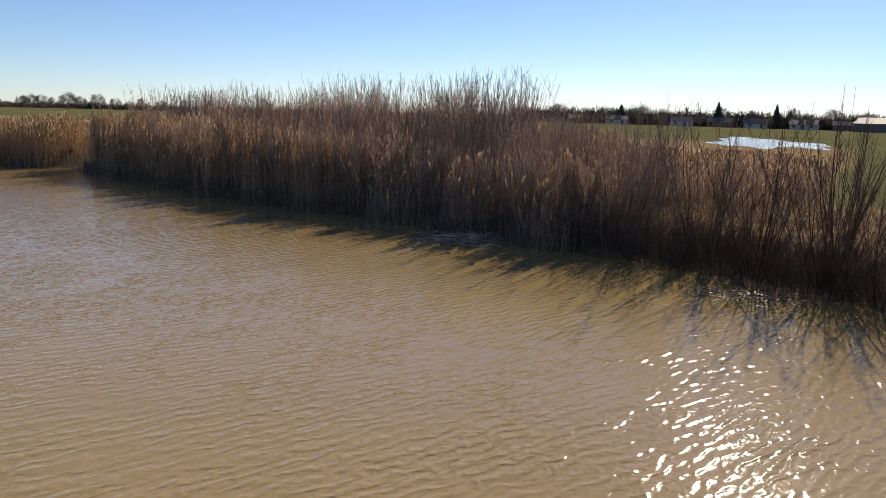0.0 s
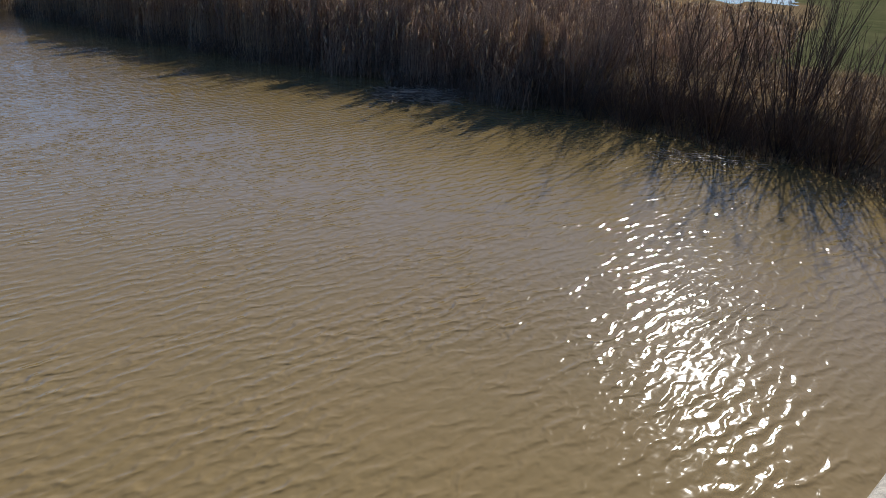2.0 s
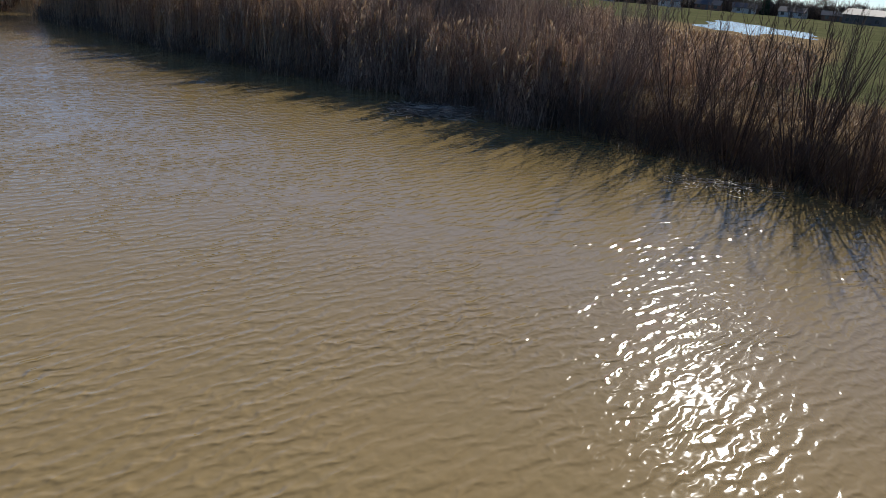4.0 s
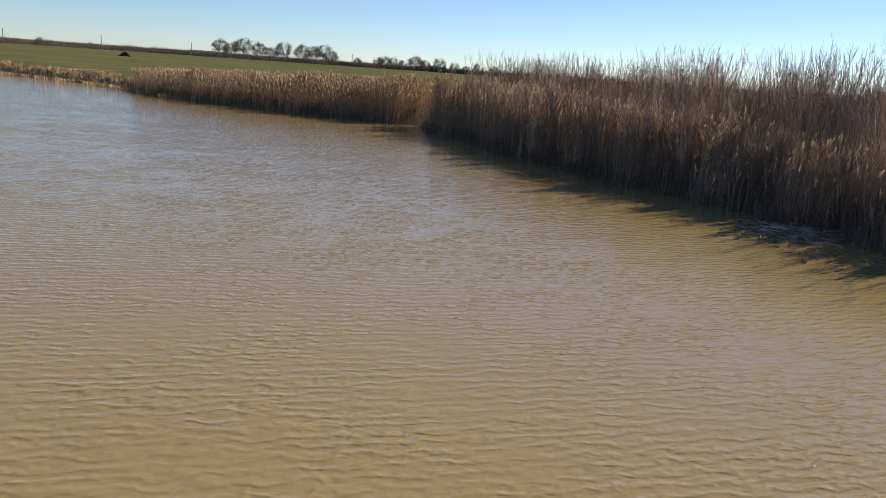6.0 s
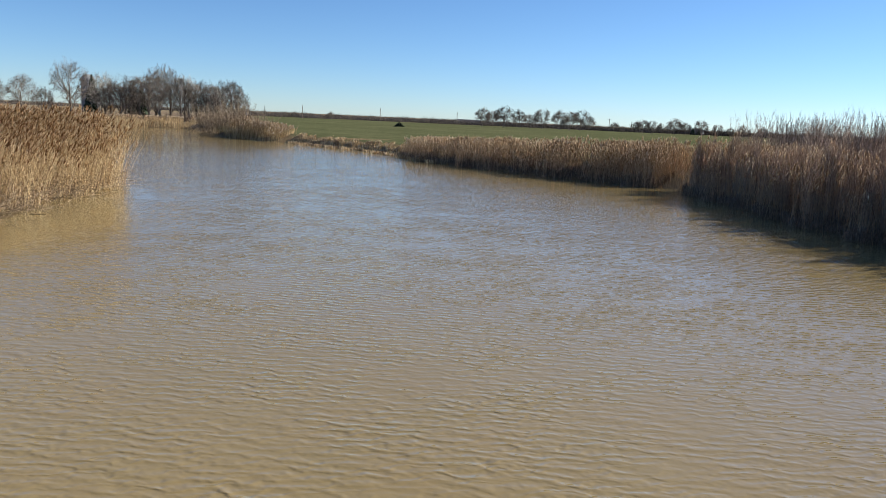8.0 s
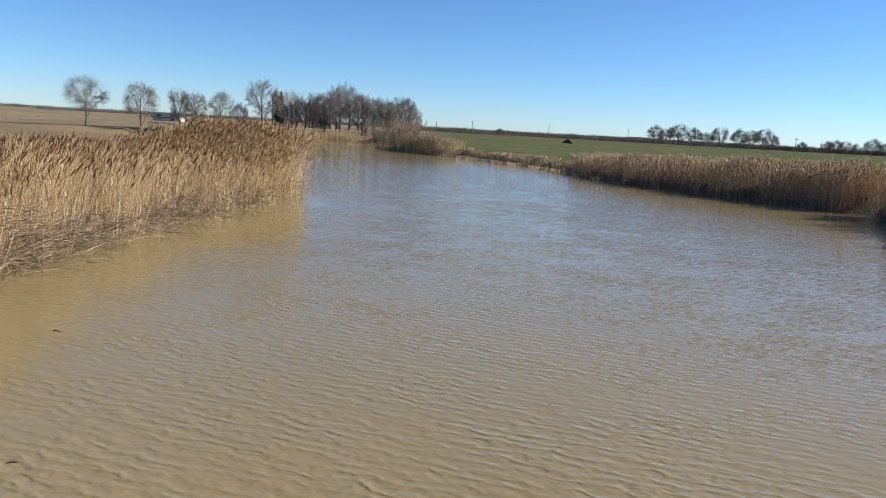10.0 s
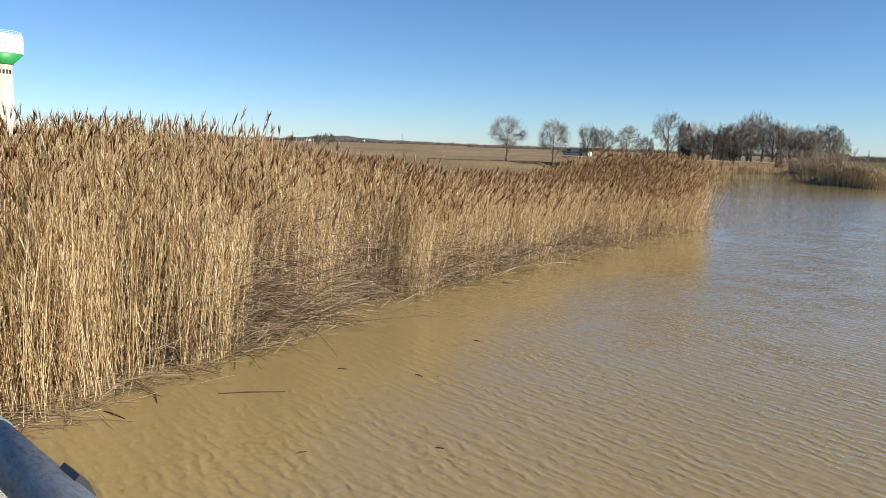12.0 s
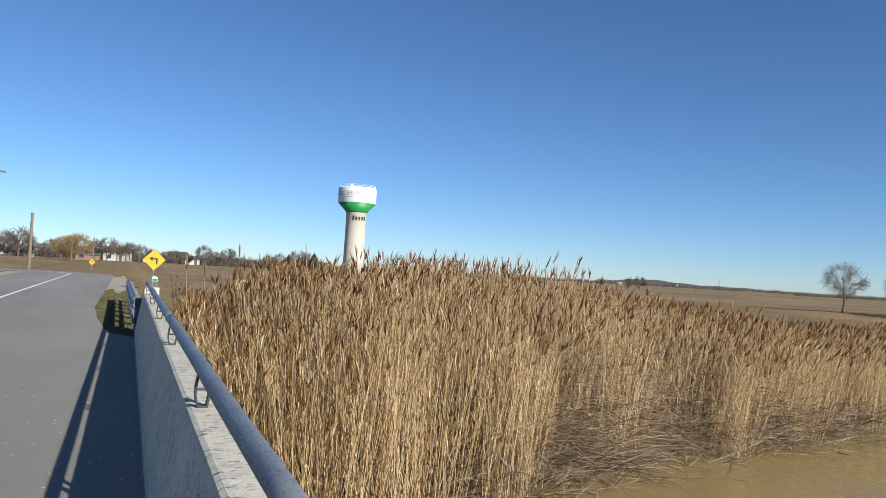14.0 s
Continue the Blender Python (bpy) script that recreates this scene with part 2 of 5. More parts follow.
M_FLUFF = stalk_material("pale_seed_plume", [(0.0, (0.40, 0.29, 0.17)), (0.5, (0.66, 0.53, 0.36)), (1.0, (0.90, 0.82, 0.68))], 0.9, 0.62)
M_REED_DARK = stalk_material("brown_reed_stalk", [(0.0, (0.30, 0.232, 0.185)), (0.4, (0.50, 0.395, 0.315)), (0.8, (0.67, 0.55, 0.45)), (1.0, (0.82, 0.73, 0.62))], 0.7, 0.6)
M_REED_EAST = stalk_material("amber_reed_stalk", [(0.0, (0.34, 0.25, 0.165)), (0.4, (0.56, 0.43, 0.295)), (0.8, (0.74, 0.59, 0.41)), (1.0, (0.85, 0.73, 0.54))], 0.65, 0.5)
M_RAFT = stalk_material("wet_reed_litter", [(0.0, (0.10, 0.075, 0.055)), (0.5, (0.30, 0.24, 0.18)), (1.0, (0.72, 0.66, 0.57))], 0.3)
M_TANGLE = stalk_material("grey_fallen_reed", [(0.0, (0.11, 0.08, 0.052)), (0.5, (0.29, 0.215, 0.14)), (1.0, (0.50, 0.41, 0.29))], 0.8)
M_WITHY = stalk_material("shrub_bark", [(0.0, (0.15, 0.105, 0.085)), (0.5, (0.29, 0.215, 0.165)), (1.0, (0.45, 0.35, 0.275))], 0.8)
M_BRUSH = stalk_material("brown_brush_stems", [(0.0, (0.26, 0.20, 0.165)), (0.5, (0.46, 0.36, 0.295)), (1.0, (0.64, 0.53, 0.44))], 0.8, 0.5)
# dark brown that carries the shade at the foot of the east reeds
M_FOOT_SHADE = stalk_material("foot_shade_stalks", [(0.0, (0.09, 0.065, 0.05)), (0.6, (0.20, 0.15, 0.115)), (1.0, (0.34, 0.265, 0.205))], 0.85)
M_WITHY_DARK = stalk_material("dark_shrub_bark", [(0.0, (0.06, 0.044, 0.036)), (0.5, (0.125, 0.09, 0.07)), (1.0, (0.23, 0.17, 0.125))], 0.7)
M_BARK = stalk_material("grey_bark", [(0.0, (0.10, 0.083, 0.068)), (1.0, (0.24, 0.198, 0.162))], 0.9)
M_PALEBARK = stalk_material("pale_bark", [(0.0, (0.28, 0.25, 0.20)), (1.0, (0.46, 0.42, 0.36))], 0.9)
M_FARWOOD = stalk_material("far_bare_wood", [(0.0, (0.055, 0.048, 0.046)), (0.6, (0.115, 0.096, 0.086)), (1.0, (0.19, 0.158, 0.13))], 0.95, 0.15)
M_CONIFER = stalk_material("conifer_needles", [(0.0, (0.03, 0.045, 0.028)), (1.0, (0.07, 0.09, 0.05))], 0.9)
M_WILLOW = stalk_material("yellow_willow_twigs", [(0.0, (0.26, 0.18, 0.07)), (1.0, (0.42, 0.31, 0.14))], 0.9)
M_GRASS = stalk_material("green_grass", [(0.0, (0.085, 0.10, 0.036)), (0.6, (0.17, 0.175, 0.072)), (1.0, (0.36, 0.31, 0.16))], 0.8, 0.25)
M_DRYGRASS = stalk_material("dead_grass", [(0.0, (0.13, 0.08, 0.045)), (0.6, (0.28, 0.19, 0.105)), (1.0, (0.48, 0.38, 0.24))], 0.85, 0.15)
M_WEED = stalk_material("dead_weed_stem", [(0.0, (0.05, 0.033, 0.022)), (1.0, (0.15, 0.10, 0.065))], 0.9)
M_YELLOW = plain_material("sign_yellow", (0.72, 0.40, 0.015), 0.45, vary=0.06, relief=0)
M_BLACK = plain_material("sign_black", (0.02, 0.02, 0.02), 0.5, relief=0)
M_GREEN = plain_material("tank_green", (0.03, 0.26, 0.055), 0.5, vary=0.1, scale=0.6, relief=0)
M_WHITE = plain_material("white_paint", (0.78, 0.78, 0.77), 0.5, vary=0.06, scale=0.8, relief=0)
M_TOWER = plain_material("tower_concrete", (0.56, 0.50, 0.42), 0.85, vary=0.1, scale=0.8, relief=0.01)
M_SILO = plain_material("weathered_silo_concrete", (0.27, 0.255, 0.235), 0.9, vary=0.3, scale=1.2, relief=0.01)
M_GREYTXT = plain_material("grey_lettering", (0.20, 0.21, 0.24), 0.6, relief=0)
M_WOODPOLE = plain_material("weathered_pole", (0.20, 0.155, 0.115), 0.9, scale=9)
M_ROOF = plain_material("dark_roof", (0.10, 0.085, 0.08), 0.5, scale=1.5)
M_SIDING = plain_material("pale_siding", (0.52, 0.50, 0.46), 0.7, vary=0.08, scale=1.0)
M_BRICK = plain_material("brown_brick", (0.24, 0.13, 0.085), 0.9, scale=2.0)
M_PANE = plain_material("window_pane", (0.04, 0.05, 0.06), 0.1, vary=0.1, relief=0)
M_HILL = plain_material("far_wooded_rise", (0.095, 0.08, 0.072), 0.95, vary=0.5, scale=0.3, relief=0.3)


# ---- mesh helpers ----
def from_bm(name, bm, material, parent=None, label=""):
    me = bpy.data.meshes.new(name)
    bmesh.ops.recalc_face_normals(bm, faces=bm.faces)
    bm.to_mesh(me)
    bm.free()
    me.materials.append(material)
    ob = new(name, me)
    if parent:
        ob.parent = parent
    if label:
        ob["label"] = label
    return ob


def part(name, bm, material, parent, label=""):
    return from_bm(name, bm, material, parent, label)


def thing(name, label, category, at=(0, 0, 0), turn=0.0, group="", kind=""):
    ob = new(name)
    ob.matrix_basis = pose(*at, 0, 0, turn)
    return tagged(ob, label, category, group, kind)


def box(bm, x0, x1, y0, y1, z0, z1, bevel=0.0):
    m = Matrix.LocRotScale(((x0 + x1) / 2, (y0 + y1) / 2, (z0 + z1) / 2), None, (x1 - x0, y1 - y0, z1 - z0))
    made = bmesh.ops.create_cube(bm, size=1.0, matrix=m)["verts"]
    if bevel:
        edges = list({e for v in made for e in v.link_edges})
        bmesh.ops.bevel(bm, geom=edges, offset=bevel, segments=2, affect="EDGES", profile=0.6)
    return bm


def extrude_x(bm, profile, x0, x1, steps=1):
    """A closed (y, z) outline drawn out along X."""
    rings = []
    for i in range(steps + 1):
        x = x0 + (x1 - x0) * i / steps
        rings.append([bm.verts.new((x, y, z)) for y, z in profile])
    n = len(profile)
    for a, b in zip(rings, rings[1:]):
        for k in range(n):
            bm.faces.new((a[k], a[(k + 1) % n], b[(k + 1) % n], b[k]))
    bm.faces.new(rings[0][::-1])
    bm.faces.new(rings[-1])
    return bm


def tube(bm, points, radii, sides=6, caps=True):
    """A tapering tube through the points."""
    rings = []
    for i, p in enumerate(points):
        p = Vector(p)
        a, b = Vector(points[max(i - 1, 0)]), Vector(points[min(i + 1, len(points) - 1)])
        d = (b - a).normalized()
        u = d.orthogonal().normalized() if abs(d.z) > 0.9 else d.cross(Vector((0, 0, 1))).normalized()
        v = d.cross(u)
        rings.append([bm.verts.new(p + radii[i] * (math.cos(6.28319 * k / sides) * u + math.sin(6.28319 * k / sides) * v)) for k in range(sides)])
    for a, b in zip(rings, rings[1:]):
        for k in range(sides):
            bm.faces.new((a[k], a[(k + 1) % sides], b[(k + 1) % sides], b[k]))
    if caps:
        bm.faces.new(rings[0][::-1])
        bm.faces.new(rings[-1])
    return bm


def lathe(bm, profile, sides=32, at=(0, 0, 0)):
    """A turned form from (radius, z) pairs."""
    rings = [[bm.verts.new((at[0] + r * math.cos(6.28319 * k / sides), at[1] + r * math.sin(6.28319 * k / sides), at[2] + z)) for k in range(sides)] for r, z in profile]
    for a, b in zip(rings, rings[1:]):
        for k in range(sides):
            bm.faces.new((a[k], a[(k + 1) % sides], b[(k + 1) % sides], b[k]))
    bm.faces.new(rings[0][::-1])
    bm.faces.new(rings[-1])
    return bm


class Sheaf:
    """Gathers many stalks, blades and tufts as arrays and makes one mesh of them."""

    def __init__(self, seed):
        self.rng = np.random.default_rng(seed)
        self.verts, self.faces, self.mats, self.count = [], [], [], 0

    def _add(self, v, f, mat):
        n = v.shape[0]
        base = self.count + np.arange(n)[:, None, None] * v.shape[1]
        self.verts.append(v.reshape(-1, 3))
        self.faces.append((f[None] + base).reshape(-1, f.shape[1]))
        self.mats.append(np.full(n * f.shape[0], mat, np.int32))
        self.count += n * v.shape[1]

    def stalks(self, base, tip, r0, r1, bend, mat=0, rings=4):
        """Three-sided tapering stalks from base to tip, bowed by the vectors bend. Arrays of (n, 3)."""
        n = len(base)
        t = np.linspace(0, 1, rings)
        mid = base[:, None] + (tip - base)[:, None] * t[None, :, None] + bend[:, None] * (t * (1 - t) * 4)[None, :, None]
        d = tip - base
        d = d / np.maximum(np.linalg.norm(d, axis=1), 1e-6)[:, None]
        u = np.cross(d, np.tile((0.31, 0.95, 0.05), (n, 1)))
        u /= np.maximum(np.linalg.norm(u, axis=1), 1e-6)[:, None]
        w = np.cross(d, u)
        rad = (np.reshape(r0, (-1, 1)) * (1 - t) + np.reshape(r1, (-1, 1)) * t) * np.ones((n, 1))
        a = np.arange(3) * 2.0944
        off = np.cos(a)[None, :, None] * u[:, None] + np.sin(a)[None, :, None] * w[:, None]
        v = mid[:, :, None] + rad[:, :, None, None] * off[:, None]
        f = [[i * 3 + k, i * 3 + (k + 1) % 3, (i + 1) * 3 + (k + 1) % 3, (i + 1) * 3 + k] for i in range(rings - 1) for k in range(3)]
        self._add(v.reshape(n, rings * 3, 3), np.array(f), mat)
        return mid

    def tufts(self, at, way, width, mat=1):
        """Feathery spindles: from at along way, four-sided, fullest a third of the way up."""
        n = len(at)
        d = way / np.maximum(np.linalg.norm(way, axis=1), 1e-6)[:, None]
        u = np.cross(d, np.tile((0.2, 0.9, 0.1), (n, 1)))
        u /= np.maximum(np.linalg.norm(u, axis=1), 1e-6)[:, None]
        w = np.cross(d, u)
        width = np.reshape(width, (-1, 1)) * np.ones((n, 1))
        ring = []
        for frac, fat in ((0.28, 1.0), (0.62, 0.75)):
            c = at + way * frac
            jit = 1 + self.rng.uniform(-0.35, 0.35, (n, 4))
            for k in range(4):
                s, q = math.cos(k * 1.5708 + frac), math.sin(k * 1.5708 + frac)
                ring.append(c + width * fat * jit[:, k:k + 1] * (s * u + q * w))
        v = np.stack([at, *ring, at + way], 1)
        f = [[0, 1 + k, 1 + (k + 1) % 4] for k in range(4)] + [[9, 5 + (k + 1) % 4, 5 + k] for k in range(4)]
        q = [[1 + k, 5 + k, 5 + (k + 1) % 4] for k in range(4)] + [[1 + k, 5 + (k + 1) % 4, 1 + (k + 1) % 4] for k in range(4)]
        self._add(v, np.array(f + q), mat)

    def blades(self, at, way, width, droop, mat=0):
        """Narrow leaves that bend down: a two-piece strip each."""
        n = len(at)
        side = np.cross(way, np.tile((0.0, 0.0, 1.0), (n, 1)))
        side /= np.maximum(np.linalg.norm(side, axis=1), 1e-6)[:, None]
        side = side * np.reshape(width, (-1, 1)) * 0.5
        mid = at + way * 0.55
        end = at + way
        end[:, 2] -= droop
        v = np.stack([at - side * 0.5, at + side * 0.5, mid - side, mid + side, end], 1)
        self._add(v, np.array([[0, 1, 3], [0, 3, 2], [2, 3, 4]]), mat)

    def build(self, name, materials, parent=None):
        v = np.concatenate(self.verts).astype(np.float32)
        me = bpy.data.meshes.new(name)
        sizes = np.concatenate([np.full(len(f), f.shape[1], np.int32) for f in self.faces])
        loops = np.concatenate([f.ravel() for f in self.faces]).astype(np.int32)
        me.vertices.add(len(v))
        me.vertices.foreach_set("co", v.ravel())
        me.loops.add(len(loops))
        me.loops.foreach_set("vertex_index", loops)
        me.polygons.add(len(sizes))
        starts = np.concatenate(([0], np.cumsum(sizes)[:-1])).astype(np.int32)
        me.polygons.foreach_set("loop_start", starts)
        me.polygons.foreach_set("material_index", np.concatenate(self.mats))
        for m in materials:
            me.materials.append(m)
        me.update(calc_edges=True)
        me.validate()
        ob = new(name, me)
        if parent:
            ob.parent = parent
        return ob


# ---- the river's plan ----
WEST = [(-11.2, -60), (-10.8, -8), (-10.7, 0), (-10.5, 3.0), (-10.6, 4.2), (-11.6, 5.6), (-12.1, 8.5), (-13.3, 11), (-13.5, 14), (-14.2, 16), (-14.5, 19),
        (-15.0, 23), (-15.7, 28), (-16.1, 33), (-16.9, 36.5), (-18.6, 40), (-23, 48), (-33, 63), (-47, 76), (-66, 73), (-100, 66), (-160, 62)]
EAST = [(14.2, -60), (14.2, -8), (14.4, 1), (14.7, 3), (15.7, 4.4), (16.4, 6), (16.5, 8), (16.7, 10), (16.5, 13), (16.6, 15.7), (16.1, 19), (15.5, 23), (14.6, 26), (14.1, 30), (13.9, 35),
        (13.6, 41), (13.2, 46.3), (12.2, 47.4), (8.4, 51.3), (5.1, 54.4), (1.5, 58.8), (-2.4, 65.0), (-6, 71.6), (-9.8, 79), (-14.6, 84), (-22, 93.5), (-29, 98.5), (-34.5, 103.5), (-38.5, 110), (-44, 130),
        (-50, 136), (-56, 133), (-62, 126), (-69, 110), (-80, 90), (-100, 79), (-160, 75)]
RIVER = np.array(WEST + EAST[::-1], float)
ROAD_Z = 2.0


def river_depth(x, y):
    """How far (x, y) lies inside the river: negative on land. Arrays."""
    p = np.stack([x, y], -1)
    best = np.full(x.shape, 1e9)
    inside = np.zeros(x.shape, bool)
    for a, b in zip(RIVER, np.roll(RIVER, -1, 0)):
        ab = b - a
        t = np.clip(((p - a) @ ab) / (ab @ ab), 0, 1)
        best = np.minimum(best, np.linalg.norm(p - a - t[..., None] * ab, axis=-1))
        cross = ((a[1] > p[..., 1]) != (b[1] > p[..., 1]))
        with np.errstate(divide="ignore", invalid="ignore"):
            xx = a[0] + (p[..., 1] - a[1]) * ab[0] / ab[1] if ab[1] else np.full(x.shape, 1e9)
        inside ^= cross & (p[..., 0] < xx)
    return np.where(inside, best, -best)


def smooth(e0, e1, v):
    t = np.clip((v - e0) / (e1 - e0), 0, 1)
    return t * t * (3 - 2 * t)


def waves(x, y, s):
    return np.sin(x * s + 1.3 * np.sin(y * s * 0.7)) * np.cos(y * s * 1.1 + np.sin(x * s * 0.6))


def land_height(x, y):
    d = river_depth(x, y)
    east = (x > 10) | (y > 45)
    reach = np.where(east, 2.6, 6.5)
    field = 0.98 + 0.07 * waves(x, y, 0.21) + 0.05 * waves(x, y, 0.9)
    land = -0.12 + (field + 0.12) * smooth(0, 1, -d / reach)
    bank = smooth(6.4, 4.4, np.abs(y + 3.6))
    land = land * (1 - bank) + np.where(-d > 0.3, ROAD_Z - 0.03, land) * bank
    bed = -0.12 - np.clip(d * 0.35, 0, 1.4)
    return np.where(d > 0, bed, land)


def spans(*runs):
    out = []
    for a, b, step in runs:
        out += list(np.arange(a, b, step))
    return np.array(out)


gx = np.concatenate([[-3000, -2000, -1300, -900, -650, -480, -360, -280, -220, -185], spans((-160, -60, 3), (-60, -24, 1.5), (-24, 30, 0.9), (30, 60, 2), (60, 160, 8)), [160, 200, 260, 340, 450, 600, 850, 1300, 2000, 3000]])
gy = np.concatenate([[-3000, -2000, -1200, -700, -400, -220, -120, -80], spans((-60, -12, 4), (-12, 50, 0.9), (50, 130, 2)), [130, 140, 155, 180, 220, 280, 360, 470, 620, 850, 1300, 2000, 3000]])
GX, GY = np.meshgrid(gx, gy, indexing="ij")
GZ = land_height(GX, GY)
far = np.hypot(GX, GY)
GZ = np.where(far > 220, 1.05, GZ)
GZ = np.where(np.hypot(GX - 100, GY - 47.5) < 48, 1.05, GZ)
nx, ny = len(gx), len(gy)
idx = np.arange(nx * ny).reshape(nx, ny)
quads = np.stack([idx[:-1, :-1], idx[1:, :-1], idx[1:, 1:], idx[:-1, 1:]], -1).reshape(-1, 4)
me = bpy.data.meshes.new("ground")
me.from_pydata(np.stack([GX, GY, GZ], -1).reshape(-1, 3).tolist(), [], quads.tolist())
D = river_depth(GX, GY)
# cover: 0 bare soil, 0.5 dead grass, 1 green crop
east_side = (GX > 0) & (GY < 46) | (GY > 46) & (GX > -38 - (GY - 103) * 0.25)
cover = np.where(east_side, 0.5 + 0.5 * np.where(GY > 66, smooth(1.5, 3.5, -D), smooth(8.0, 13.0, -D)), np.where(-D > 12, 0.0, 0.45))
cover = np.where(east_side & (far > 400), 0.35, cover)
verge = smooth(12.5, 8.5, np.abs(GY + 3.6)) * smooth(-15, -17, GX)
cover = cover * (1 - verge) + verge * np.interp(GX, [-75, -50, -38, -32, -15], [0.3, 0.5, 0.6, 0.74, 0.76])
cover = np.where(((GX + 12) / 5) ** 2 + ((GY - 89 - 0.45 * (GX + 12)) / 1.6) ** 2 < 1, 0.5, cover)
marsh = smooth(18, 21, GX) * smooth(105, 80, GX) * smooth(15, 18, GY) * smooth(3.1, 2.5, GX / np.maximum(GY, 1))
cover = np.where(GY < 62, cover * (1 - marsh) + 0.5 * marsh, cover)
me.attributes.new("cover", "FLOAT", "POINT").data.foreach_set("value", cover.ravel().astype(np.float32))
me.materials.append(M_GROUND)
for p in me.polygons:
    p.use_smooth = True
tagged(new("ground", me), "flat farmland, brown stubble and green winter crop", "ground", kind="structure")

bm = bmesh.new()
bmesh.ops.create_grid(bm, x_segments=4, y_segments=4, size=1.0, matrix=Matrix.LocRotScale((-45, 35, 0), None, (125, 105, 1)))
tagged(from_bm("water", bm, M_WATER), "silty tan river water with wind ripples", "water", kind="structure")

# floodwater in the crop
bm = bmesh.new()
ring = []
for k in range(80):
    a = 6.28319 * k / 80
    r = 1 + 0.20 * math.sin(3 * a + 1) + 0.13 * math.sin(7 * a) + 0.08 * math.sin(13 * a + 2)
    u, w = 26 * r * math.cos(a), 6.2 * r * math.sin(a)
    ring.append(bm.verts.new((100 + u * 0.87 - w * 0.50, 47.5 + u * 0.50 + w * 0.87, 1.062)))
bm.faces.new(ring)
tagged(from_bm("floodwater", bm, M_POND), "shallow floodwater shining in the green field", "water", kind="structure")


# ---- road and bridge ----
BX0, BX1 = -17.0, 17.5  # the bridge's ends

bm = bmesh.new()
box(bm, BX0 + 0.9, BX1 + 1, -8.0, 0.57, 1.05, ROAD_Z - 0.012)
tagged(from_bm("bridge_deck", bm, M_CONCRETE), "low concrete bridge deck over the river", "bridge", kind="structure")


def ribbon(name, material, near, far_, z, label, category):
    """A strip of road that runs west along X and then bends south."""
    bm = bmesh.new()
    cx, cy, steps = -61.5, -8.2, 14
    left, right = [], []
    for x in np.linspace(150, cx, 40):
        left.append((x, far_)), right.append((x, near))
    for k in range(1, steps + 1):
        a = radians(90 + 90 * k / steps)
        left.append((cx + (far_ - cy) * math.cos(a), cy + (far_ - cy) * math.sin(a)))
        right.append((cx + (near - cy) * math.cos(a), cy + (near - cy) * math.sin(a)))
    left.append((left[-1][0], -300)), right.append((right[-1][0], -300))
    lv = [bm.verts.new((x, y, z)) for x, y in left]
    rv = [bm.verts.new((x, y, z)) for x, y in right]
    for k in range(len(lv) - 1):
        bm.faces.new((lv[k], rv[k], rv[k + 1], lv[k + 1]))
    return tagged(from_bm(name, bm, material), label, category, kind="structure")


ribbon("shoulder", M_GRAVEL, -0.9, -7.9, ROAD_Z - 0.02, "pale gravel shoulder beside the road", "shoulder")
ribbon("road", M_ASPHALT, -0.85, -6.9, ROAD_Z, "worn grey asphalt road that bends away", "road")
bm = bmesh.new()
edge = [(BX1 + 2.5, -0.95), (BX1 + 2.5, 0.2), (BX0 + 0.5, 0.2), (BX0 + 0.2, 0.02), (BX0 - 0.3, -0.3), (BX0 - 1.6, -0.42), (BX0 - 4.0, -0.62), (BX0 - 7.5, -0.8), (BX0 - 9.5, -0.95)]
lid = [bm.verts.new((x, y, ROAD_Z + 0.002)) for x, y in edge]
foot = [bm.verts.new((x, y, ROAD_Z - 0.05)) for x, y in edge]
bm.faces.new(lid), bm.faces.new(foot[::-1])
for k in range(len(edge)):
    bm.faces.new((lid[k], foot[k], foot[(k + 1) % len(edge)], lid[(k + 1) % len(edge)]))
tagged(from_bm("bridge_road_edge", bm, M_ASPHALT), "asphalt carried to the foot of the barrier", "road", kind="structure")
ribbon("road_centre_line", M_PAINT, -3.78, -3.90, ROAD_Z + 0.005, "worn pale centre line", "road marking")

bm = bmesh.new()
rim = []
for k in range(28):
    a = 6.28319 * k / 28
    r = 1 + 0.13 * math.sin(5 * a) + 0.08 * math.sin(9 * a + 1)
    rim.append(bm.verts.new((-48.5 + 12.5 * r * math.cos(a), -0.42 + 0.62 * r * math.sin(a), ROAD_Z - 0.014)))
bm.faces.new(rim)
tagged(from_bm("gravel_verge", bm, M_GRAVEL), "pale gravel worn into the grass verge", "verge", kind="structure")

# concrete barrier with a battered face and worn top edges
tt = ROAD_Z
profile = [(0.22, tt - 0.02), (0.225, tt + 0.10), (0.336, tt + 0.84), (0.348, tt + 0.865), (0.37, tt + 0.875), (0.54, tt + 0.875), (0.56, tt + 0.865), (0.57, tt + 0.835), (0.575, tt - 0.75), (0.22, tt - 0.75)]
barrier = thing("bridge_barrier", "weathered concrete bridge barrier, stained along its flat top", "barrier")
JOINTS = [BX0, -11.3, -5.6, 0.1, 5.8, 11.5, BX1]
for a, b in zip(JOINTS, JOINTS[1:]):
    bm = extrude_x(bmesh.new(), profile, a + 0.006, b - 0.006, 12)
    for v in bm.verts:
        v.co.y += 0.003 * noise.noise(v.co * 1.7)
        v.co.z += 0.004 * noise.noise(v.co * 2.3 + Vector((9, 0, 0)))
    part("concrete_segment", bm, M_CONCRETE, barrier)
bm = bmesh.new()
box(bm, BX0 - 0.45, BX0 + 0.006, 0.36, 0.66, tt - 0.6, tt + 1.0, 0.02)
part("end_block", bm, M_CONCRETE, barrier)

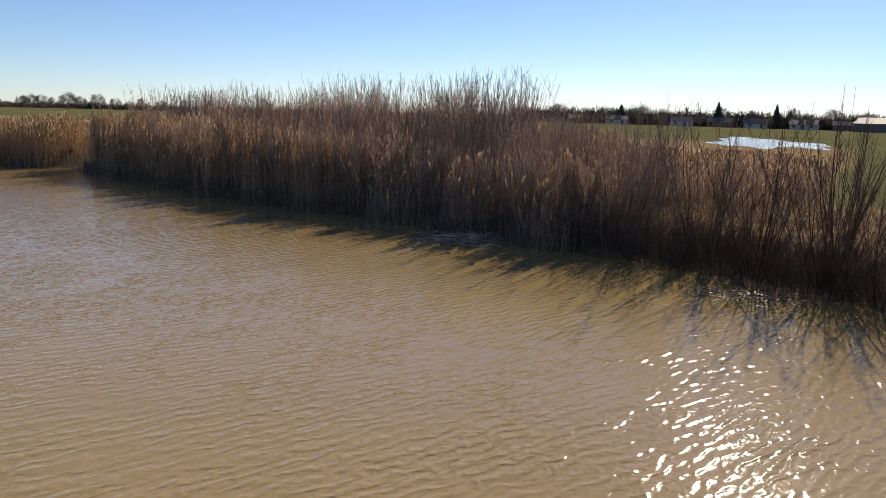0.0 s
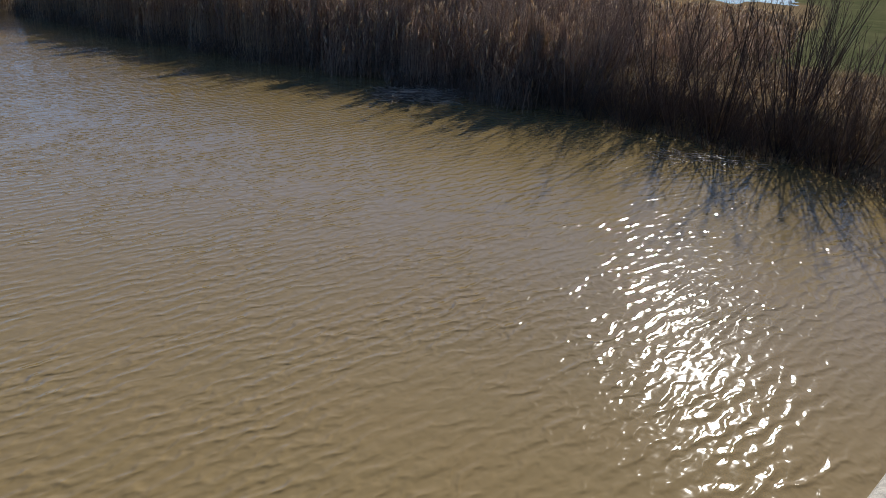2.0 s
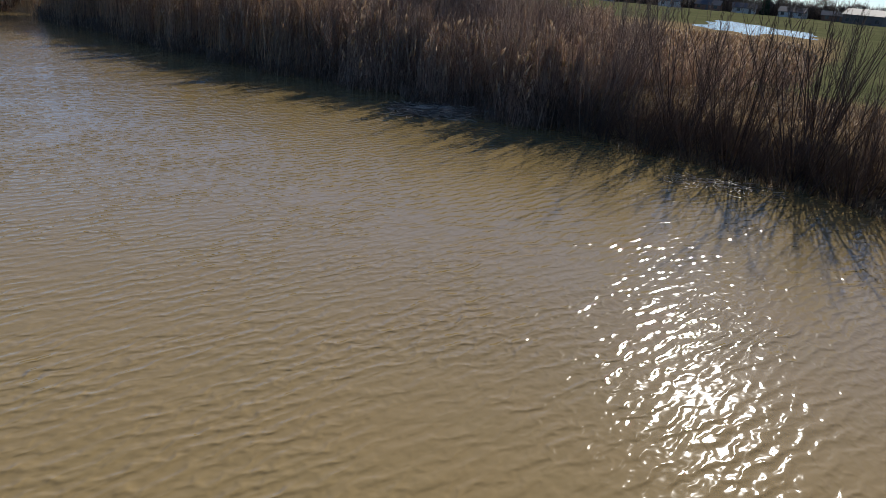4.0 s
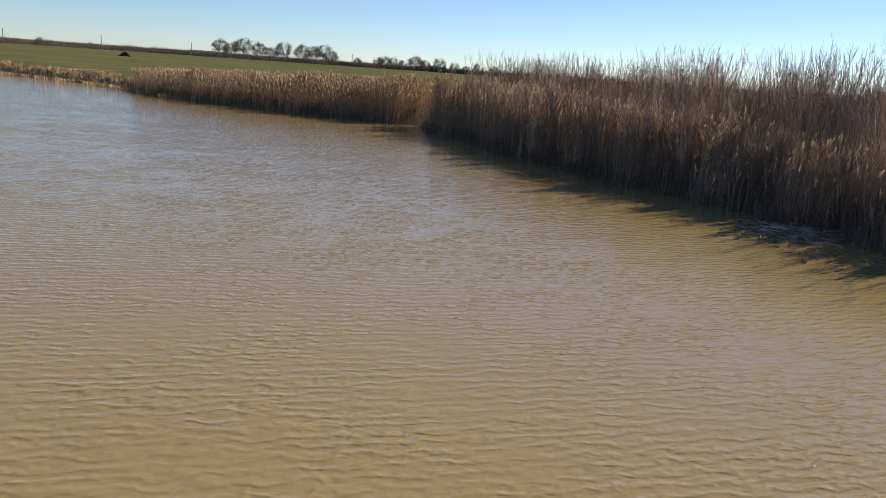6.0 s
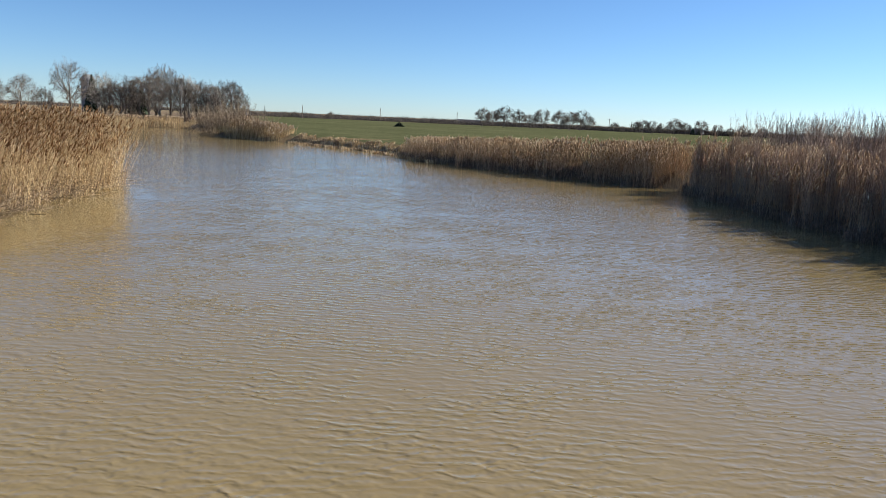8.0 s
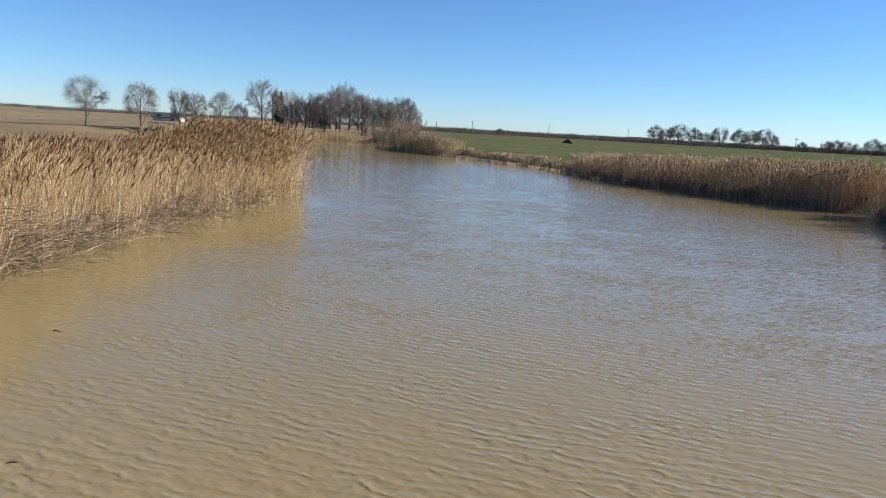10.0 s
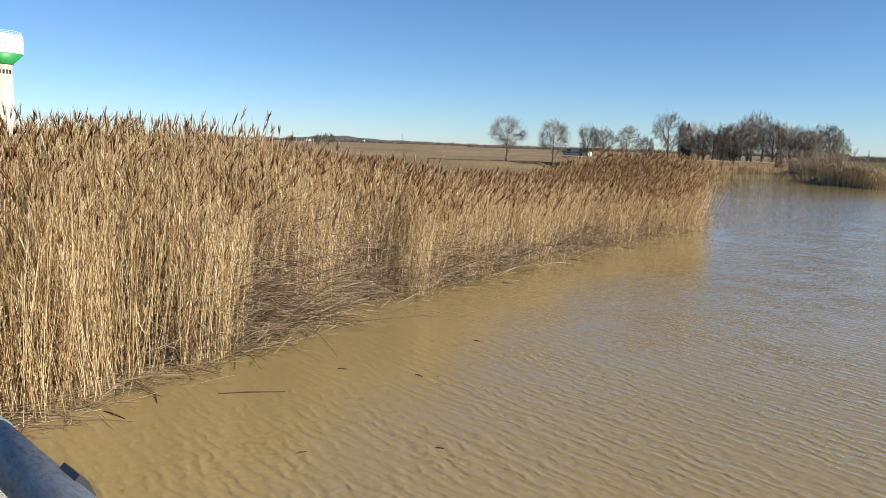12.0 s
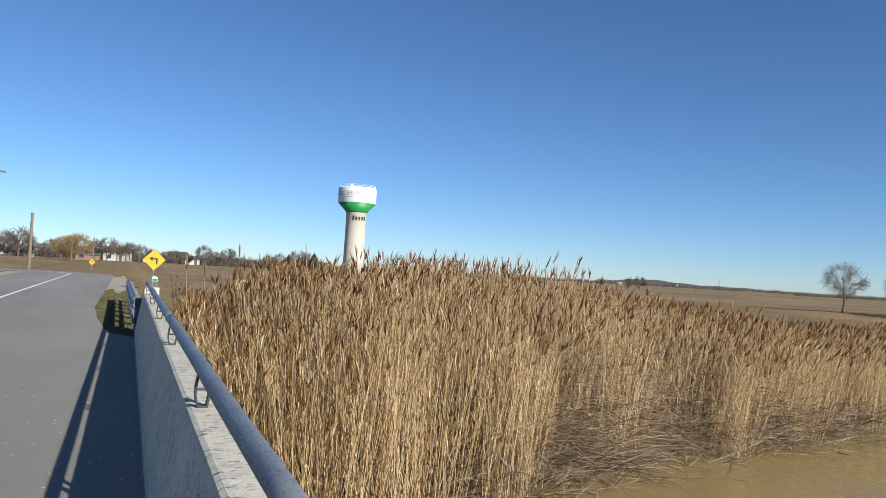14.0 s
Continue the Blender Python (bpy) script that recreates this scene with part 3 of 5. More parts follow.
# pipe rail on curved brackets
RAIL_Y, RAIL_Z, RAIL_R = 0.41, ROAD_Z + 1.088, 0.041
railing = thing("pipe_railing", "galvanised steel pipe rail on curved brackets, scuffed and rust-flecked", "railing")
PIPE_JOINTS = [BX0 + 0.1, -13.6, -7.6, -1.57, 4.45, 10.5, BX1 - 0.1]
for a, b in zip(PIPE_JOINTS, PIPE_JOINTS[1:]):
    bm = bmesh.new()
    n = max(2, int((b - a) / 0.4))
    tube(bm, [(a + 0.004 + (b - a - 0.008) * k / n, RAIL_Y, RAIL_Z + 0.002 * math.sin(k)) for k in range(n + 1)], [RAIL_R] * (n + 1), 20)
    for f in bm.faces:
        f.smooth = len(f.verts) == 4
    part("pipe", bm, M_STEEL, railing)
for x in PIPE_JOINTS[1:-1]:
    bm = bmesh.new()
    tube(bm, [(x - 0.006, RAIL_Y, RAIL_Z), (x + 0.006, RAIL_Y, RAIL_Z)], [RAIL_R + 0.003] * 2, 20)
    part("joint_collar", bm, M_STEEL, railing, "bright weld ring at the pipe joint")


def bracket(x):
    """A pair of bowed plates that rise from a base plate and clasp the pipe, with a tie between them."""
    base_z = ROAD_Z + 0.875
    post = new("post")
    post.parent = railing
    post.location = (x, 0, 0)
    bm = box(bmesh.new(), -0.034, 0.034, 0.392, 0.452, base_z - 0.002, base_z + 0.009, 0.003)
    part("base_plate", bm, M_DARKSTEEL, post)
    inner = [(0.402, 0.006), (0.390, 0.03), (0.384, 0.07), (0.385, 0.11), (0.390, 0.145), (0.396, 0.174)]
    outer = [(0.446, 0.006), (0.452, 0.04), (0.458, 0.08), (0.459, 0.13), (0.461, 0.18), (0.458, 0.215), (0.449, 0.238), (0.436, 0.252)]
    for line, w in ((inner, 0.030), (outer, 0.032)):
        bm, t = bmesh.new(), 0.0055
        pts = [(y, base_z + z) for y, z in line]
        rings_ = []
        for i, (y, z) in enumerate(pts):
            (ya, za), (yb, zb) = pts[max(i - 1, 0)], pts[min(i + 1, len(pts) - 1)]
            ln = math.hypot(yb - ya, zb - za)
            dy, dz = -(zb - za) / ln * t, (yb - ya) / ln * t
            rings_.append([bm.verts.new((sx * w, y + q * dy, z + q * dz)) for sx, q in ((-1, -1), (1, -1), (1, 1), (-1, 1))])
        for r0, r1 in zip(rings_, rings_[1:]):
            for k in range(4):
                bm.faces.new((r0[k], r0[(k + 1) % 4], r1[(k + 1) % 4], r1[k]))
        bm.faces.new(rings_[0]), bm.faces.new(rings_[-1][::-1])
        part("curved_plate", bm, M_DARKSTEEL, post)
    bm = tube(bmesh.new(), [(0, 0.379, base_z + 0.095), (0, 0.468, base_z + 0.095)], [0.008] * 2, 8)
    part("tie_bolt", bm, M_DARKSTEEL, post)


for k in range(12):
    bracket(16.75 - 3.0 * k if k < 11 else -16.3)


# W-beam guardrail off the bridge's west end
guard = thing("guardrail", "galvanised corrugated guardrail on short steel posts at the bridge end", "guardrail")
wave = [(0.0, 0.0), (0.03, 0.035), (0.075, 0.055), (0.075, 0.10), (0.02, 0.13), (0.02, 0.18), (0.075, 0.21), (0.075, 0.255), (0.03, 0.275), (0.0, 0.31)]
outline = [(0.20 - y, ROAD_Z + 0.50 + z) for y, z in wave] + [(0.204 - y, ROAD_Z + 0.50 + z) for y, z in wave[::-1]]
bm = bmesh.new()
ringsg = []
for k in range(13):
    x = BX0 - 0.2 - k * 0.95
    ringsg.append([bm.verts.new((x, y - 0.012 * k + 0.0, z)) for y, z in outline])
for a, b in zip(ringsg, ringsg[1:]):
    for k in range(len(outline)):
        bm.faces.new((a[k], a[(k + 1) % len(outline)], b[(k + 1) % len(outline)], b[k]))
bm.faces.new(ringsg[0])
bm.faces.new(ringsg[-1][::-1])
part("beam", bm, M_STEEL, guard)
bm = extrude_x(bmesh.new(), [(0.17, ROAD_Z + 0.20), (0.20, ROAD_Z + 0.20), (0.20, ROAD_Z + 0.31), (0.17, ROAD_Z + 0.31)], -0.2, -11.6, 6)
for v in bm.verts:
    v.co.y += 0.0126 * v.co.x
    v.co.x += BX0
part("lower_rail", bm, M_STEEL, guard, "plain lower rail")
for k in range(7):
    x = BX0 - 0.9 - k * 1.75
    y = 0.205 - 0.022 * k
    part("post", box(bmesh.new(), x - 0.075, x + 0.075, y, y + 0.14, ROAD_Z - 0.35, ROAD_Z + 0.72, 0.008), M_STEEL, guard)


# ---- signs and poles ----
def arrow_sign(at, size, label, turned=True):
    """A yellow warning diamond on a post, facing east."""
    s = thing("warning_sign", label, "road sign", at)
    part("post", box(bmesh.new(), -0.03, 0.03, -0.03, 0.03, -0.3, 2.1 + size * 0.1, 0.004), M_STEEL, s)
    c = 1.72
    bm = bmesh.new()
    r = size / 2
    face = [bm.verts.new((0.035 + dx, r * a, c + r * b)) for dx in (0, 0.004) for a, b in ((0, 1), (-1, 0), (0, -1), (1, 0))]
    bm.faces.new(face[:4]), bm.faces.new(face[4:][::-1])
    for k in range(4):
        bm.faces.new((face[k], face[(k + 1) % 4], face[4 + (k + 1) % 4], face[4 + k]))
    panel = part("panel", bm, M_YELLOW, s, "yellow diamond panel")
    bm = bmesh.new()
    u = r * 0.1
    # an arrow that rises and turns towards -Y (to the left of one who comes from the east)
    box(bm, 0.041, 0.045, 1.6 * u, 3.0 * u, c - 4.2 * u, c + 1.6 * u)
    box(bm, 0.0412, 0.0452, -1.6 * u, 3.0 * u, c + 0.3 * u, c + 1.62 * u)
    tri = [bm.verts.new((x, y, z)) for x in (0.0414, 0.0454) for y, z in ((-1.4 * u, c + 3.2 * u), (-1.4 * u, c - 1.2 * u), (-4.4 * u, c + 1.0 * u))]
    bmesh.ops.convex_hull(bm, input=tri)
    part("arrow", bm, M_BLACK, panel, "black arrow turning left")
    return s


arrow_sign((-40, 1.2, 1.75), 1.06, "yellow diamond warning sign with a black left-turn arrow beside the road")
arrow_sign((-80, -3.2, 1.0), 0.6, "small distant yellow diamond warning sign past the bend")

marker = thing("marker_post", "slim steel posts with a green and white marker plate", "marker post", (-29, 0.92, 1.5))
for y in (-0.06, 0.10):
    part("post", box(bmesh.new(), -0.02, 0.02, y - 0.02, y + 0.02, -0.3, 1.35, 0.003), M_STEEL, marker)
for name, r, x0, x1, mat, lab, cut in (("plate", 0.105, 0.021, 0.026, M_WHITE, "round white marker plate", 9.0), ("lower_half", 0.095, 0.027, 0.030, M_GREEN, "green lower half", 0.02)):
    bm = bmesh.new()
    rim = [(0.02 + r * math.cos(6.28319 * k / 24), min(1.33 + r * math.sin(6.28319 * k / 24), 1.33 + cut)) for k in range(24)]
    part(name, extrude_x(bm, rim, x0, x1), mat, marker, lab)


def polar(yaw, dist):
    """A place seen from the bridge under a bearing: degrees west of +Y."""
    return -dist * math.sin(radians(yaw)), dist * math.cos(radians(yaw))


def utility_pole(yaw, dist, top, arm=True, box_on=False):
    x, y = polar(yaw, dist)
    p = thing("utility_pole", "weathered wooden utility pole standing by the fields", "utility pole", (x, y, 0.9), group="utility poles")
    part("pole", tube(bmesh.new(), [(0, 0, -0.5), (0, 0, top - 0.9)], [0.16, 0.11], 8), M_WOODPOLE, p)
    if arm:
        part("crossarm", box(bmesh.new(), -1.0, 1.0, -0.06, 0.06, top - 1.55, top - 1.42), M_WOODPOLE, p)
    if box_on:
        part("transformer", lathe(bmesh.new(), [(0.22, 0), (0.28, 0.05), (0.28, 0.75), (0.2, 0.82)], 12, (0.35, 0, top - 2.6)), M_STEEL, p)
    return p


for yaw, dist, top, arm, tr in ((6.06, 330, 6.9, False, False), (11.8, 330, 6.7, False, False), (0.28, 380, 7.2, False, False), (-11.0, 400, 7.4, True, False),
                                (-12.6, 430, 6.6, False, False), (96.1, 74, 6.8, False, False), (92.25, 190, 7.1, True, True), (93.6, 230, 6.6, True, False), (89.3, 260, 7.5, True, False),
                                (81.0, 300, 6.8, True, False), (83.5, 320, 7.0, True, False), (47.0, 420, 8.0, False, False), (14.5, 300, 5.6, False, False), (-54.1, 330, 8.3, True, False)):
    utility_pole(yaw, dist, top, arm, tr)

lamp = thing("street_lamp", "tall grey steel street lamp with a long arm", "street lamp", (-60, -10.8, 1.4))
part("pole", tube(bmesh.new(), [(0, 0, -0.4), (0, 0, 7.3)], [0.10, 0.06], 10), M_STEEL, lamp)
part("arm", tube(bmesh.new(), [(0, 0, 7.2), (0, 0.9, 7.5), (0, 1.9, 7.56)], [0.045, 0.04, 0.035], 8), M_STEEL, lamp)
part("head", box(bmesh.new(), -0.14, 0.14, 1.8, 2.55, 7.48, 7.62, 0.03), M_STEEL, lamp)

# ---- water tower ----
tx, ty = polar(74.05, 300)
tower = thing("water_tower", "white and green water tower on a tall concrete shaft", "water tower", (tx, ty, 0.9))
for name, prof, mat, lab in (("shaft", [(4.35, -1), (4.15, 6), (4.0, 15), (4.0, 24.0), (4.25, 24.3)], M_TOWER, "pale concrete shaft"),
                             ("bowl", [(4.3, 24.3), (4.35, 24.7), (7.45, 27.9)], M_GREEN, "green conical underside"),
                             ("tank", [(7.45, 27.9), (7.55, 28.1), (7.55, 33.6), (7.35, 34.1), (5.5, 34.4), (0.5, 34.8)], M_WHITE, "white cylindrical tank")):
    bm = lathe(bmesh.new(), prof, 48)
    for f in bm.faces:
        f.smooth = True
    ob = part(name, bm, mat, tower, lab)
    if name == "tank":
        tank = ob
bm = bmesh.new()
for k in range(36):
    a = 6.28319 * k / 36
    tube(bm, [(7.1 * math.cos(a), 7.1 * math.sin(a), 34.1), (7.1 * math.cos(a), 7.1 * math.sin(a), 35.1)], [0.04, 0.04], 4)
for z in (34.6, 35.1):
    tube(bm, [(7.1 * math.cos(6.28319 * k / 36), 7.1 * math.sin(6.28319 * k / 36), z) for k in range(37)], [0.05] * 37, 4)
part("roof_railing", bm, M_WHITE, tower)
part("roof_hatch", lathe(bmesh.new(), [(0.7, 34.4), (0.7, 35.3), (0.3, 35.7)], 12, (-2, -2, 0)), M_WHITE, tower)
facing = math.atan2(-ty, -tx)
for k in range(5):
    a = facing - 0.22 + 0.27 * k
    bm = box(bmesh.new(), -0.2, 0.2, -0.22, 0.22, 21.3, 22.6 if k else 23.0, 0.02)
    bmesh.ops.transform(bm, matrix=Matrix.Rotation(a, 4, "Z") @ Matrix.Translation((4.2, 0, 0)), verts=bm.verts)
    part("antenna", bm, M_BLACK, tower, "dark antenna panel")

letters = bpy.data.curves.new("lettering", "FONT")
letters.body, letters.size, letters.align_x = "WALLACEBURG", 2.0, "CENTER"
probe = bpy.data.objects.new("lettering", letters)
scene.collection.objects.link(probe)
flat = bpy.data.meshes.new_from_object(probe.evaluated_get(bpy.context.evaluated_depsgraph_get()))
bpy.data.objects.remove(probe)
bm = bmesh.new()
bm.from_mesh(flat)
bmesh.ops.triangulate(bm, faces=bm.faces)
bmesh.ops.subdivide_edges(bm, edges=[e for e in bm.edges if e.calc_length() > 0.5], cuts=2)
for v in bm.verts:
    a = facing - 0.72 + v.co.x * 1.12 / 7.58
    v.co = (7.58 * math.cos(a), 7.58 * math.sin(a), 30.8 + v.co.y * 1.1)
part("lettering", bm, M_GREYTXT, tank, "grey lettering round the tank")
bm = bmesh.new()
for k in range(14):
    a = facing - 0.72 + 0.035 * k
    q = [bm.verts.new((7.58 * math.cos(a + da), 7.58 * math.sin(a + da), z)) for da, z in ((0, 29.9), (0.022, 29.9), (0.022, 30.25), (0, 30.25))]
    bm.faces.new(q)
part("small_lettering", bm, M_GREYTXT, tank, "small grey lettering that cannot be read")


# ---- reeds ----
def scatter(rng, n, line, back, front=0.3, power=1.0):
    """n points along a shoreline (list of (x, y)), from front metres out in the water to back metres behind it.
    The land lies to the left of the line's run. Returns points and how far behind the shore each lies."""
    pts = np.array(line, float)
    seg = np.diff(pts, axis=0)
    ln = np.linalg.norm(seg, axis=1)
    s = rng.uniform(0, ln.sum(), n)
    k = np.searchsorted(np.cumsum(ln), s).clip(0, len(seg) - 1)
    f = (s - np.concatenate(([0], np.cumsum(ln)))[k]) / ln[k]
    nrm = np.stack([-seg[:, 1], seg[:, 0]], 1) / ln[:, None]
    off = -front + (back + front) * rng.uniform(0, 1, n) ** power
    wob = 0.35 * np.sin(s * 1.9) + 0.25 * np.sin(s * 0.73 + 1)
    p = pts[k] + seg[k] * f[:, None] + nrm[k] * (off + wob)[:, None]
    return p, off, s


def reed_stand(name, seed, n, line, back, height, label, mats, lean=(0.25, -0.05), plume=0.5, leaves=2, thick=0.0075, front=0.3, power=0.8, tuft=0.034, untidy=0.12, even=0.91, ragged=0.075, clump=0.0, sway=0.0, tussocks=0):
    sh = Sheaf(seed)
    rng = sh.rng
    p, off, s = scatter(rng, n, line, back, front, power)
    if tussocks:
        # stalks gathered into tight tufts
        k = rng.integers(0, tussocks, n)
        p, off, s = p[k] + rng.normal(0, 0.06, (n, 2)), off[k], s[k]
    keep = p[:, 1] > 0.85
    if p[:, 0].max() < 0:
        keep &= rng.uniform(size=len(p)) < np.maximum(np.clip((p[:, 1] / np.maximum(1.0, -p[:, 0]) - 0.07) / 0.08, 0.0, 1.0), p[:, 0] > -13.5)
    p, off, s = p[keep], off[keep], s[keep]
    n = len(p)
    z = np.maximum(land_height(p[:, 0], p[:, 1]), -0.35) - 0.05
    full = (height(p[:, 0], p[:, 1]) - 0.12 - z) * (0.97 + 0.035 * np.sin(s * 0.9) + 0.025 * np.sin(s * 2.7 + off * 1.3))
    rank = np.clip(rng.normal(even, ragged, n), 0.45, 1.04) * np.clip(0.84 + off * 0.1, 0.76, 1.0)
    beat = 0.6 * np.sin(s * 5.3 + 1.7 * np.sin(s * 1.9)) + 0.4 * np.sin(s * 11.3 + 2.0 * np.sin(s * 3.1) + off * 0.8)
    h = full * rank * (1 + clump * beat)
    base = np.column_stack([p, z])
    tip = base.copy()
    tip[:, 0] += h * (lean[0] * rng.uniform(0.0, 1.0, n) + rng.normal(0, untidy, n) * 0.6)
    tip[:, 1] += h * (lean[1] + rng.normal(0, untidy, n) * 0.6)
    tip[:, 0] += h * sway * waves(p[:, 0], p[:, 1], 2.3)
    tip[:, 1] += h * sway * waves(p[:, 1] + 7, p[:, 0], 2.9)
    tip[:, 2] += h
    bend = np.column_stack([rng.normal(-0.05, 0.07, n), rng.normal(0, 0.06, n), np.zeros(n)])
    sh.stalks(base, tip, thick * rng.uniform(0.7, 1.25, n), thick * 0.45, bend, 0, 4)
    has = rng.uniform(size=n) < plume * (np.clip((rank - 0.83) / 0.12, 0.04, 1.0) if ragged < 0.1 else 1.0)
    a = tip[has]
    m = len(a)
    way = np.column_stack([rng.normal(lean[0] * 0.32, 0.06, m), rng.normal(lean[1] * 0.2, 0.06, m), rng.uniform(0.14, 0.3, m)])
    for k in range(4):
        w2 = way * rng.uniform(0.65, 1.15, (m, 1)) + rng.normal(0, 0.028, (m, 3))
        sh.tufts(a - way * (0.3 - 0.12 * k), w2, tuft * (1.0 - 0.12 * k) * rng.uniform(0.45, 1.0, m), 1)
    for _ in range(leaves):
        t = rng.uniform(0.25, 0.95, n)
        at = base + (tip - base) * t[:, None] + bend * (t * (1 - t) * 4)[:, None]
        ang = rng.uniform(0, 6.283, n)
        ln = rng.uniform(0.2, 0.5, n)
        way = np.column_stack([np.cos(ang) * ln * 0.55 + lean[0] * 0.3, np.sin(ang) * ln * 0.55, ln * 0.75])
        sh.blades(at, way, rng.uniform(0.010, 0.020, n), ln * rng.uniform(0.1, 0.6, n), 0)
    ob = sh.build(name, mats)
    return tagged(ob, label, "reeds", kind="stuff")


def west_height(x, y):
    return np.interp(y, [1.5, 2.1, 2.7, 3.9, 5.4, 7, 9, 10.1, 12, 14, 17, 20, 24, 29.5, 32, 34, 37], [3.0, 3.3, 3.5, 3.75, 4.05, 3.85, 3.8, 3.7, 3.4, 3.1, 2.87, 2.7, 2.55, 2.5, 3.05, 3.35, 3.5])


west_line = [p for p in WEST if 2.5 < p[1] < 37]
west_line = [(-10.8, 0.6), (-10.7, 1.5)] + west_line + [(-18.0, 37.6)]
near_line = [p for p in west_line if p[1] < 17]
far_line = [p for p in west_line if p[1] > 13.5]
reed_stand("reed_bed", 11, 20000, near_line, 6.5, west_height, "tall dry golden reeds with rusty plumes at the water's edge", [M_REED, M_PLUME], plume=0.24, tuft=0.016, leaves=3, thick=0.0058, untidy=0.18, even=0.87, ragged=0.12, clump=0.03, sway=0.07)
reed_stand("reed_bed", 12, 13000, far_line, 6.5, west_height, "tall dry golden reeds leaning over the bank further upstream", [M_REED, M_PLUME], front=0.0, lean=(0.42, -0.06), plume=0.24, leaves=2, thick=0.0075, tuft=0.018, untidy=0.15, even=0.87, ragged=0.115, clump=0.04, sway=0.05)

headland = [p for p in west_line if p[1] > 27]
reed_stand("reed_bed", 13, 3600, headland, 5.0, west_height, "dense rusty-plumed reeds leaning out from the headland", [M_REED, M_PLUME], front=0.4, lean=(0.38, -0.06), plume=0.6, leaves=1, thick=0.009, tuft=0.019, untidy=0.16, even=0.86, ragged=0.12)

sh = Sheaf(17)
lone = np.array([(-15.6, 1.1, 3.5), (-16.8, 1.55, 3.35), (-17.6, 2.35, 3.8), (-16.4, 1.95, 3.05), (-19.0, 3.0, 3.0), (-20.5, 2.6, 2.9), (-18.2, 1.4, 2.7), (-21.5, 3.6, 3.1)])
lb = np.column_stack([lone[:, :2], land_height(lone[:, 0], lone[:, 1]) - 0.05])
lt = lb + np.column_stack([np.full(8, 0.12), np.full(8, -0.03), lone[:, 2] - lb[:, 2]])
sh.stalks(lb, lt, 0.009, 0.004, np.full((8, 3), 0.02), 0, 5)
sh.tufts(lt - (0, 0, 0.08), np.tile((0.05, 0.0, 0.34), (8, 1)), 0.019, 1)
sh.tufts(lt - (0, 0, 0.02), np.tile((0.09, -0.02, 0.30), (8, 1)), 0.015, 1)
tagged(sh.build("lone_reeds", [M_REED, M_PLUME]), "a few single tall reeds with brown plumes", "reeds", kind="stuff")


def tangle(name, seed, n, centres, spread, high, label, mats, thick=0.006, length=(0.5, 1.5), on_water=False):
    """Fallen stems lying criss-cross in low heaps."""
    sh = Sheaf(seed)
    rng = sh.rng
    c = np.array(centres, float)
    k = rng.integers(0, len(c), n)
    p = c[k] + rng.normal(0, 1, (n, 2)) * spread
    heap = high * np.exp(-((p - c[k]) ** 2).sum(1) / (2 * spread ** 2)) * rng.uniform(0, 1, n)
    z0 = np.zeros(n) if on_water else np.maximum(land_height(p[:, 0], p[:, 1]), 0.0)
    ang, ln = rng.uniform(0, 6.283, n), rng.uniform(*length, n)
    base = np.column_stack([p, z0 + heap + 0.012])
    tilt = rng.normal(0, 0.02 if on_water else 0.28, n)
    tip = base + np.column_stack([np.cos(ang) * ln, np.sin(ang) * ln, np.abs(tilt) * ln * (0.2 if on_water else 1)])
    bend = rng.normal(0, 0.03 if on_water else 0.12, (n, 3))
    bend[:, 2] = 0.0 if on_water else np.abs(bend[:, 2]) * 1.5
    sh.stalks(base, tip, thick, thick * 0.6, bend, 0, 5)
    return tagged(sh.build(name, mats), label, "reed debris", kind="stuff")


tangle("fallen_reeds", 21, 10000, [(-13.0, 7.8), (-12.9, 7.2), (-13.2, 8.2), (-13.8, 9.5), (-14.3, 10.8), (-14.3, 12.2), (-14.4, 13.5), (-12.5, 6.3)], 0.66, 2.2, "grey tangle of fallen bent reeds on the bank", [M_TANGLE], 0.007, (0.6, 1.9))
tangle("fallen_reeds", 22, 900, [(-10.4, 2.6), (-10.5, 3.4), (-10.9, 4.5), (-11.3, 5.4), (-11.9, 6.6), (-12.5, 8.2)], 0.42, 0.14, "broken brown reeds washed against the stand", [M_TANGLE], on_water=True, length=(0.25, 0.85))
tangle("fallen_reeds", 24, 2600, [(-14.0, 15.2), (-14.5, 17), (-14.9, 19), (-15.3, 21.5), (-15.7, 24), (-16.0, 27), (-16.4, 30), (-16.9, 33.5), (-17.4, 36)], 0.55, 0.7, "low brown tangle of bent reeds along the waterline", [M_TANGLE], 0.008, (0.5, 1.4))
tangle("fallen_reeds", 23, 260, [(-13.0, 11.5), (-13.4, 14.2), (-14.3, 17.5), (-14.8, 21), (-15.3, 26), (-15.6, 30)], 0.5, 0.08, "bits of broken reed along the water's edge", [M_TANGLE], on_water=True, length=(0.2, 0.9))


def stick(x, y, ln, turn, r=0.0085):
    bm = tube(bmesh.new(), [(-ln / 2, 0, 0.006), (-ln * 0.1, 0.015 * ln, 0.012), (ln / 2, -0.01 * ln, 0.006)], [r * 0.8, r, r * 0.6], 6)
    ob = from_bm("floating_stick", bm, M_WEED)
    ob.matrix_basis = pose(x, y, 0, 0, 0, turn)
    return tagged(ob, "thin dark reed stem floating on the water", "stick", group="floating sticks")


